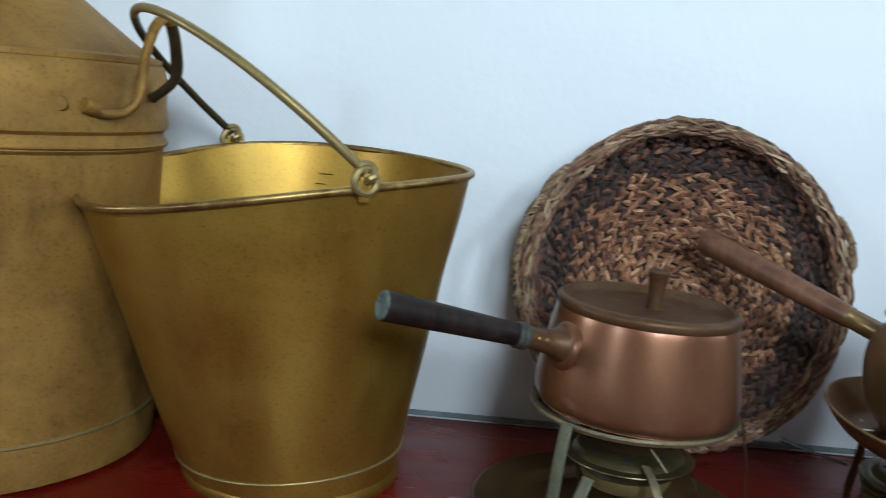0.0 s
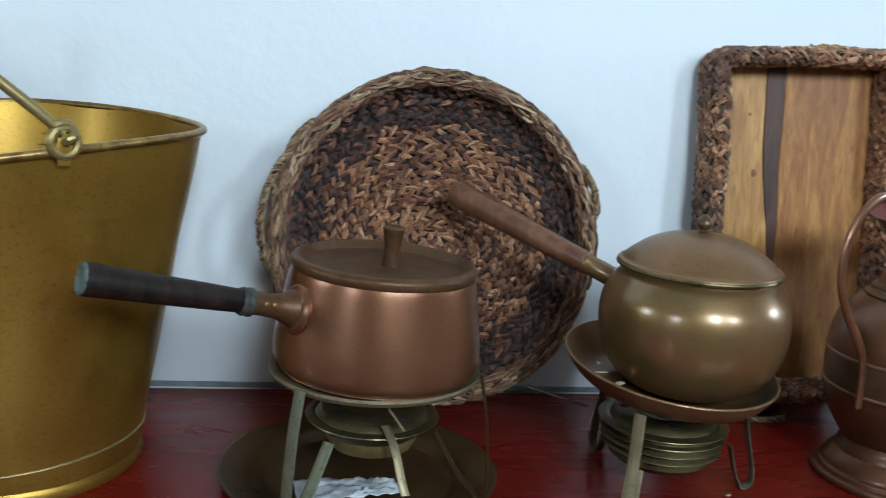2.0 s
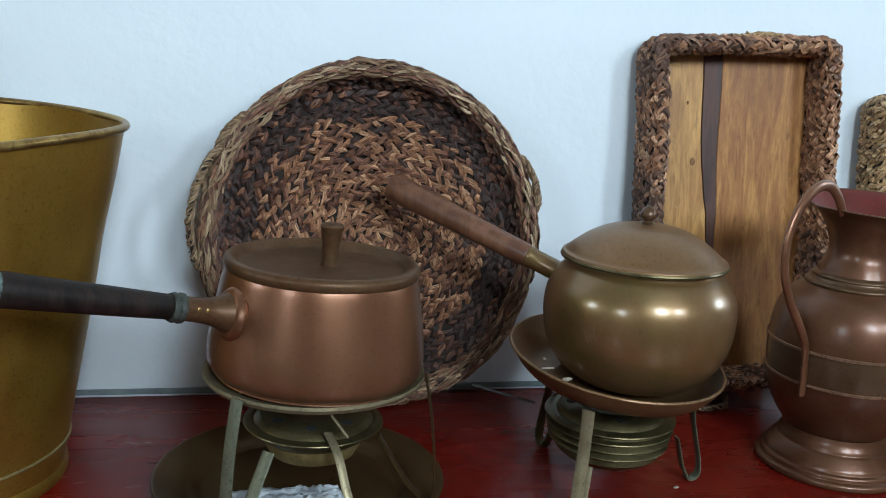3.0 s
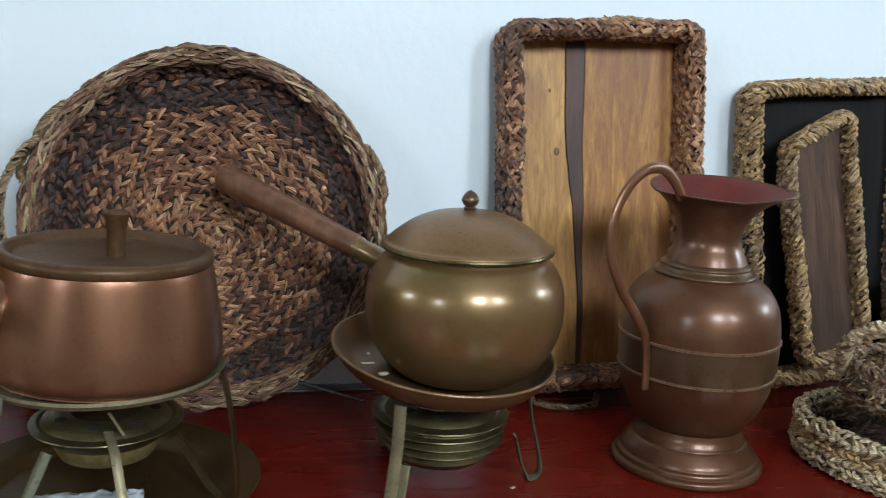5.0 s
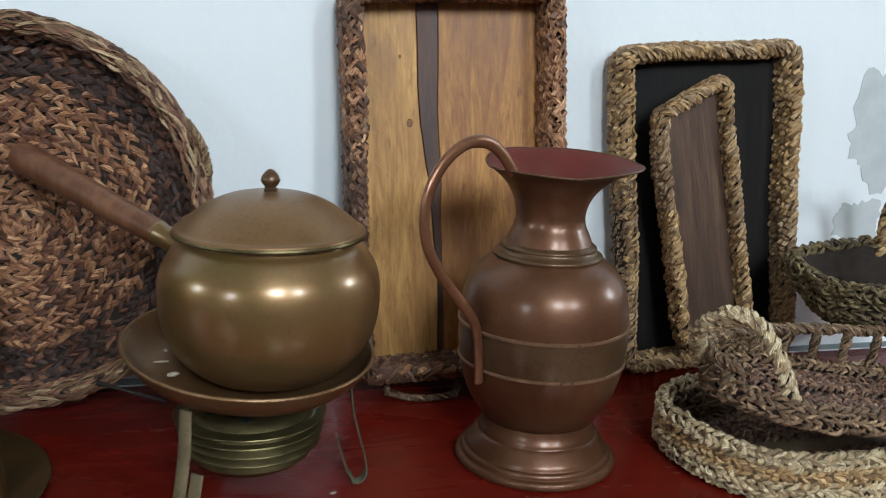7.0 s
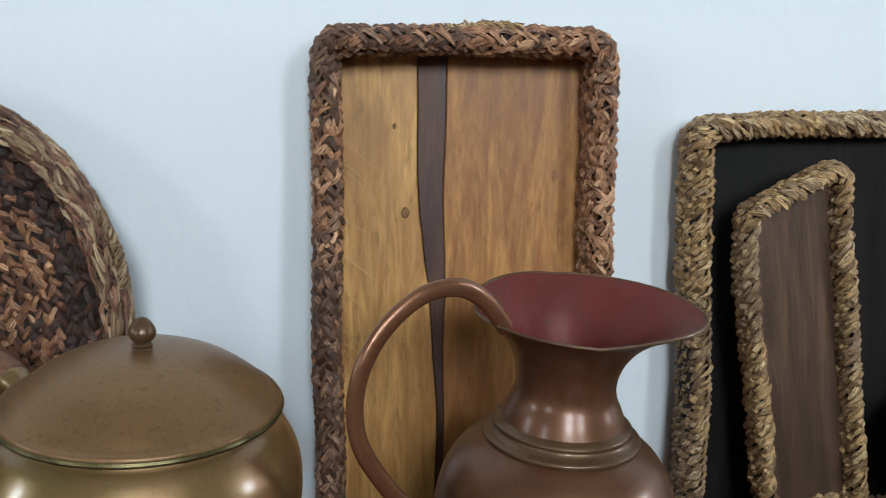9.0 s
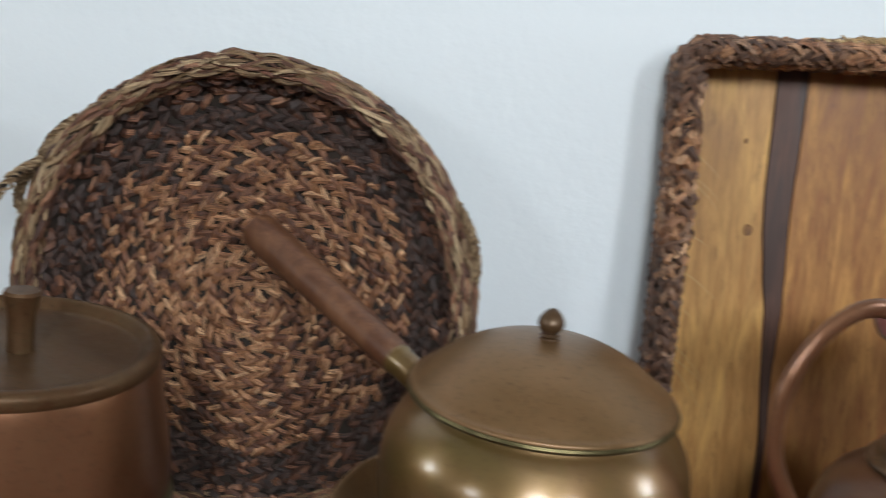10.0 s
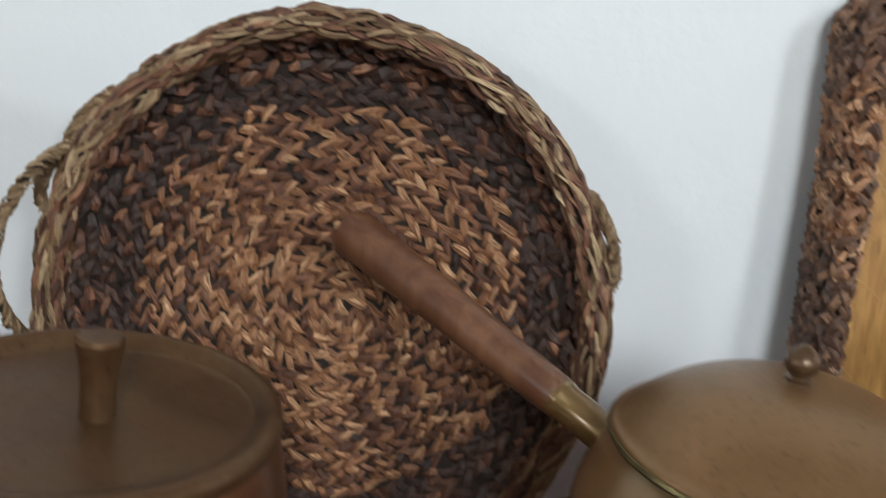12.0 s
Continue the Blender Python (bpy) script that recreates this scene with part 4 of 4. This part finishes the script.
def rect_tray(name, at, back, roll, inner, rim, depth, label, tones, boards, warp, corner=0.016, row=0.0056, step=0.0096, group="trays", twist=False, yaw=0, tilt=36):
    """A tray with a board floor and a thick plaited rim. inner: half sizes of the floor; rim: its thickness."""
    t = leaning(name, at, back, roll, label, "basket tray", group, yaw)
    shape = (inner[0], inner[1], corner)
    out = [(0.0, -0.006), (0.0015, 0.004), (0.001, depth * 0.75), (rim * 0.30, depth), (rim * 0.72, depth * 0.99), (rim, depth * 0.72), (rim * 0.98, 0.004), (rim * 0.75, -0.010), (0.0, -0.012)]
    part("rim_core", swept(shape, [(o * 0.90 + 0.002, z * 0.94) for o, z in out] + [(0.002, -0.0056)], warp), M_GAPSHADE, t)
    for bname, poly, mat in boards:
        part(bname, prism([tuple(warp(Vector((x, y, 0))))[:2] for x, y in poly], -0.009, 0.0 if bname == "board" else 0.0006), mat, t, smooth=False)
    frames = plait(shape, out[:-1], row, step, tilt, 1.28, 0.6, warp, twist)
    main, second = [], []
    for f in frames:
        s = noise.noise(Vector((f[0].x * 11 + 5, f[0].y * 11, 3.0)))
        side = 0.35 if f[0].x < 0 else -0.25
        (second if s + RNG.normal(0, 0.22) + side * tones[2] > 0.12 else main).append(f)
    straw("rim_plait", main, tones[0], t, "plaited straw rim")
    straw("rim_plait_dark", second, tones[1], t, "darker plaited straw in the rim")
    return t


build_round_tray()

a0, b0 = 0.110, 0.2140


def tapered(x0, x1, seed):
    """The curved edge of the dark strip: wide at the top, thin below."""
    line = seam(0.0, 0.0, b0, seed, 0.0024)
    ease = lambda u: u * u * (3 - 2 * u)
    return [(x + x0 + (x1 - x0) * ease(min(max((y / b0 * 0.5 + 0.5 - 0.22) / 0.58, 0), 1)), y) for x, y in line]


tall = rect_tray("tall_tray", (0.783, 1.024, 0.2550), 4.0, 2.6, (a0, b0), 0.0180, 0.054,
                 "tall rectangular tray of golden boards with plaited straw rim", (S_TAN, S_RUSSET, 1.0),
                 [("board", between([(-a0, -b0), (-a0, b0)], tapered(-0.0210, -0.0392, 1.0)), M_OAK),
                  ("dark_strip", between(tapered(-0.0205, -0.0386, 1.0), seam(-0.0150, -0.0122, b0, 2.0, 0.0024)), M_WALNUT),
                  ("board", between(seam(-0.0145, -0.0118, b0, 2.0, 0.0024), [(a0, -b0), (a0, b0)]), M_OAK2)],
                 wobble(0.004, 9.0), corner=0.006, row=0.0062, step=0.0102, yaw=-2.5, tilt=31)
straw("tuft", rope([Vector((x, b0 + 0.0185 + 0.002 * math.sin(60 * x), 0.040)) for x in (-0.022, -0.008, 0.008, 0.024, 0.040)], 0.0034, 0.012, 1.1), S_PALE, tall, "pale loose straw worked into the top of the rim")
for kx, ky, kr in ((-0.050, 0.072, 0.0036), (-0.060, 0.150, 0.0018)):
    ring = [(kx + kr * (1 + 0.3 * noise.noise(Vector((k, kx * 90, 0)))) * math.cos(k * math.pi / 6), ky + 1.5 * kr * math.sin(k * math.pi / 6)) for k in range(12)]
    part("knot", prism(ring, -0.002, 0.0009), M_KNOT, tall, "small dark knot in the board", smooth=False)

a0, b0 = 0.110, 0.1935
rect_tray("black_tray", (1.131, 1.034, 0.2230), 2.0, 5.0, (a0, b0), 0.0150, 0.036,
          "rectangular tray with black board and pale straw rim", (S_PALE, S_RIM, 0.0),
          [("board", [(-a0, -b0), (a0, -b0), (a0, b0), (-a0, b0)], M_BLACKBOARD)],
          wobble(0.004, 21.0), corner=0.008, row=0.0066, step=0.0085, twist=True, tilt=42)

a0, b0 = 0.0420, 0.149
jig = wobble(0.003, 33.0)


def skew(v):
    k = max(0.0, (v.y - 0.09) / 0.06)
    return jig(Vector((v.x + 0.004 * k, v.y + 0.30 * (v.x + 0.02) * min(k, 1.2), v.z)))


rect_tray("narrow_tray", (1.1010, 0.980, 0.2110), 3.0, 11.5, (a0, b0), 0.0076, 0.022,
          "narrow brown board tray with straw rim leaning in the black tray", (S_PALE, S_RIM, 0.6),
          [("board", [(-a0, -b0), (a0, -b0), (a0, b0), (-a0, b0)], M_BROWNBOARD)], skew, 0.006, 0.0054, 0.0080, twist=True, tilt=42)


def build_low_basket():
    t = thing("oval_basket", (1.160, 0.752, TOP), "low oval plaited straw basket in pale tones", "basket", "baskets")
    shape = (0.196, 0.116, 0.105)
    warp = wobble(0.005, 41.0)
    part("core", swept(shape, [(-0.09, 0.003), (-0.02, 0.003), (-0.014, 0.010), (-0.010, 0.045), (-0.003, 0.052), (0.003, 0.046), (0.002, 0.010), (-0.006, 0.001), (-0.09, 0.001)], warp, close=True), M_PALECORE, t)
    straw("floor", plait(shape, [(-0.100, 0.006), (-0.020, 0.006)], 0.0066, 0.0105, 26, 0.95, 1.2, warp), S_RUSSET, t)
    straw("inner_side", plait(shape, [(-0.018, 0.008), (-0.012, 0.044)], 0.0062, 0.0105, 26, 0.9, 1.0, warp), S_GREY, t)
    straw("top_braid", plait(shape, [(-0.011, 0.045), (-0.003, 0.0545), (0.0035, 0.047), (0.0037, 0.040)], 0.0058, 0.0088, 28, 1.04, 0.8, warp), S_CREAM, t)
    straw("middle_braid", plait(shape, [(0.0030, 0.041), (0.0030, 0.024)], 0.0058, 0.0090, 26, 1.0, 1.0, warp), S_PALE, t)
    straw("bottom_braid", plait(shape, [(0.0045, 0.026), (0.0045, 0.010), (-0.004, 0.003)], 0.0058, 0.0088, 28, 1.04, 0.8, warp), S_CREAM, t)
    return t


def build_gallery_basket():
    t = thing("gallery_basket", (1.145, 0.715, 0.071), "oval open-sided straw basket with loop handle, tilted in another", "basket", "baskets", (0, 8, 0))
    shape = (0.165, 0.080, 0.074)
    warp = wobble(0.005, 57.0)
    part("core", swept(shape, [(-0.07, 0.004), (-0.01, 0.004), (0.0, 0.008), (0.0, 0.002), (-0.01, -0.001), (-0.07, -0.001)], warp, close=True), M_GAPSHADE, t)
    straw("floor", plait(shape, [(-0.073, 0.007), (-0.012, 0.007)], 0.0060, 0.0098, 26, 0.92, 1.0, warp), S_RUSSET, t)
    straw("lower_rim", plait(shape, [(-0.012, 0.012), (-0.003, 0.019), (0.004, 0.012), (0.003, 0.0), (-0.004, -0.003)], 0.0054, 0.0092, 26, 0.90, 1.0, warp), S_GREY, t)
    rail = lambda x: 0.050 + 0.10 * x
    ring = [warp(Vector((p.x, p.y, rail(p.x)))) for p, _ in outline(*shape, 0.004, 0.012)]
    back = sorted((p for p in ring if p.y > -0.035), key=lambda p: math.atan2(p.y + 0.035, p.x))
    part("upper_rim", tube(back, 0.0036, 8), M_GAPSHADE, t, "thin straw rail round the back")
    straw("upper_rim_plait", rope(back, 0.0050, 0.0105), S_GREY, t)
    for p, _ in outline(*shape, 0.002, 0.040):
        if p.y < -0.03:
            continue
        foot, top = warp(Vector((p.x, p.y, 0.006))), warp(Vector((p.x * 1.01, p.y * 1.01, rail(p.x))))
        post = part("post", tube([foot, foot.lerp(top, 0.5) + Vector((0.001, 0.001, 0)), top], 0.0034, 8), M_GAPSHADE, t)
        straw("post_straw", rope([foot, top], 0.0036, 0.012), S_GREY, post)
    inv = t.matrix_world.inverted()
    path = [inv @ Vector(p) for p in soft([(0.992, 0.765, 0.105), (0.968, 0.735, 0.150), (0.972, 0.698, 0.178), (0.992, 0.676, 0.176), (1.012, 0.662, 0.140), (1.030, 0.655, 0.092)], 7)]
    h = part("loop_handle", tube(path, 0.0038, 8), M_GAPSHADE, t, "pale twisted straw loop handle")
    straw("handle_plait", rope(path, 0.0062, 0.0120, 1.1), S_CREAM, h)
    return t


def build_olive_basket():
    t = thing("olive_basket", (1.318, 0.880, 0.116), "shallow olive straw basket with yellow ribbon resting on another basket's rail", "basket", "baskets", (0, -3, 0))
    shape = (0.0, 0.0, 0.0)
    warp = wobble(0.010, 71.0)
    part("core", swept(shape, [(0.002, 0.001), (0.088, 0.001), (0.106, 0.022), (0.115, 0.056), (0.109, 0.056), (0.098, 0.022), (0.08, 0.006), (0.002, 0.006)], warp, close=True), M_GAPSHADE, t)
    straw("side", plait(shape, [(0.116, 0.054), (0.113, 0.040), (0.108, 0.020), (0.090, 0.002)], 0.0060, 0.0100, 26, 0.95, 1.2, warp), S_GREEN, t)
    straw("rim", plait(shape, [(0.106, 0.052), (0.110, 0.064), (0.119, 0.060), (0.119, 0.046)], 0.0058, 0.0100, 24, 0.95, 1.3, warp), S_GREEN, t)
    part("ribbon", strip(soft([(-0.075, -0.088, 0.062), (-0.045, -0.108, 0.060), (-0.005, -0.120, 0.050), (0.04, -0.118, 0.044)], 6), 0.013, 0.0016, (0.3, 0.3, 1)), M_YELLOW, t, "shiny yellow ribbon")
    path = soft([(-0.022, -0.112, 0.045), (-0.026, -0.112, 0.10), (-0.012, -0.085, 0.150), (0.02, -0.02, 0.178), (0.05, 0.05, 0.15), (0.062, 0.088, 0.10), (0.060, 0.092, 0.045)], 6)
    h = part("handle", tube(path, 0.005, 8), M_GAPSHADE, t, "arched straw handle")
    straw("handle_plait", rope(path, 0.0065, 0.014), S_PALE, h)
    return t


def peeled(name, cx, cz, rx, rz, seed):
    """A flake-edged patch of bare grey plaster on the wall."""
    n, poly = 64, []
    for k in range(n):
        a = 2 * math.pi * k / n
        q = Vector((math.cos(a), math.sin(a), seed))
        r = 1 + 0.42 * noise.noise(q * 1.6) + 0.22 * noise.noise(q * 4.5) + 0.10 * noise.noise(q * 13)
        poly.append((cx + rx * r * math.cos(a), cz + rz * r * math.sin(a)))
    bm = bmesh.new()
    face = [bm.verts.new((x, WALL - 0.0009, z)) for x, z in poly]
    edge = [bm.verts.new((x + 0.0006 * (x - cx) / rx, WALL + 0.0004, z + 0.0006 * (z - cz) / rz)) for x, z in poly]
    bm.faces.new(face)
    for k in range(n):
        bm.faces.new((face[k], face[(k + 1) % n], edge[(k + 1) % n], edge[k]))
    return tagged(part(name, bm, M_PEELED, smooth=False), "grey patch where wall paint has peeled off", "wall patch", kind="structure")


build_low_basket()
build_gallery_basket()
build_olive_basket()
peeled("peeled_patch", 1.425, 0.318, 0.062, 0.078, 3.0)
peeled("peeled_patch", 1.408, 0.190, 0.040, 0.036, 8.0)

# cord handle of the tall tray, lying on the table
cord = soft([(0.700, 0.985, 0.010), (0.705, 0.968, 0.006), (0.735, 0.952, 0.0045), (0.775, 0.955, 0.005), (0.79, 0.975, 0.010)], 7)
cord_ob = thing("cord_loop", (0.745, 0.955, TOP), "thin plaited straw cord loop on the table", "cord")
part("core", tube([Vector(p) - Vector((0.745, 0.955, 0)) for p in cord], 0.002, 8), M_GAPSHADE, cord_ob)
straw("plait", rope([Vector(p) - Vector((0.745, 0.955, 0)) for p in cord], 0.0028, 0.010), S_GREY, cord_ob)


# pale flakes left in the dished tray and on the table
def flake(at, size, turn, label):
    bm = bmesh.new()
    bmesh.ops.create_icosphere(bm, subdivisions=2, radius=0.0036)
    for v in bm.verts:
        v.co = Vector((v.co.x * size[0], v.co.y * size[1], v.co.z * size[2])) * (1 + 0.35 * noise.noise(v.co * 400 + Vector((turn, 0, 0))))
    ob = part("flake", bm, M_FLAKE)
    ob.matrix_world = pose(*at, 0, 0, turn)
    return tagged(ob, label, "flake", "flakes")


flake((0.4625, 0.732, 0.1325), (1.5, 1.0, 0.55), 20, "small pale flake lying in the brass tray")
flake((0.4515, 0.760, 0.1345), (1.9, 0.30, 0.30), -4, "thin straw bit lying in the brass tray")
flake((0.4545, 0.782, 0.1372), (0.5, 0.5, 0.45), 60, "tiny pale crumb lying in the brass tray")
flake((0.604, 0.745, 0.0012), (0.9, 0.6, 0.30), 15, "tiny pale crumb lying on the red table")

# frayed fibres standing off the left side of the tall tray's rim
fibres = bmesh.new()
for k in range(10):
    y0 = -0.10 + 0.26 * RNG.random()
    x0, ln, up = -0.106, RNG.uniform(0.014, 0.034), RNG.uniform(0.35, 1.1)
    path = [Vector((x0 + ln * w, y0 - ln * up * w * (1 + 0.4 * w), 0.012 + 0.006 * math.sin(2.5 * w))) for w in (0, 0.33, 0.66, 1)]
    q = tube(path, lambda w: 0.00045 - 0.0003 * w, 5)
    me = bpy.data.meshes.new("fibre")
    q.to_mesh(me)
    q.free()
    fibres.from_mesh(me)
    bpy.data.meshes.remove(me)
part("fibre", fibres, M_FIBRE, tall, "thin golden frayed fibres", kind="stuff")
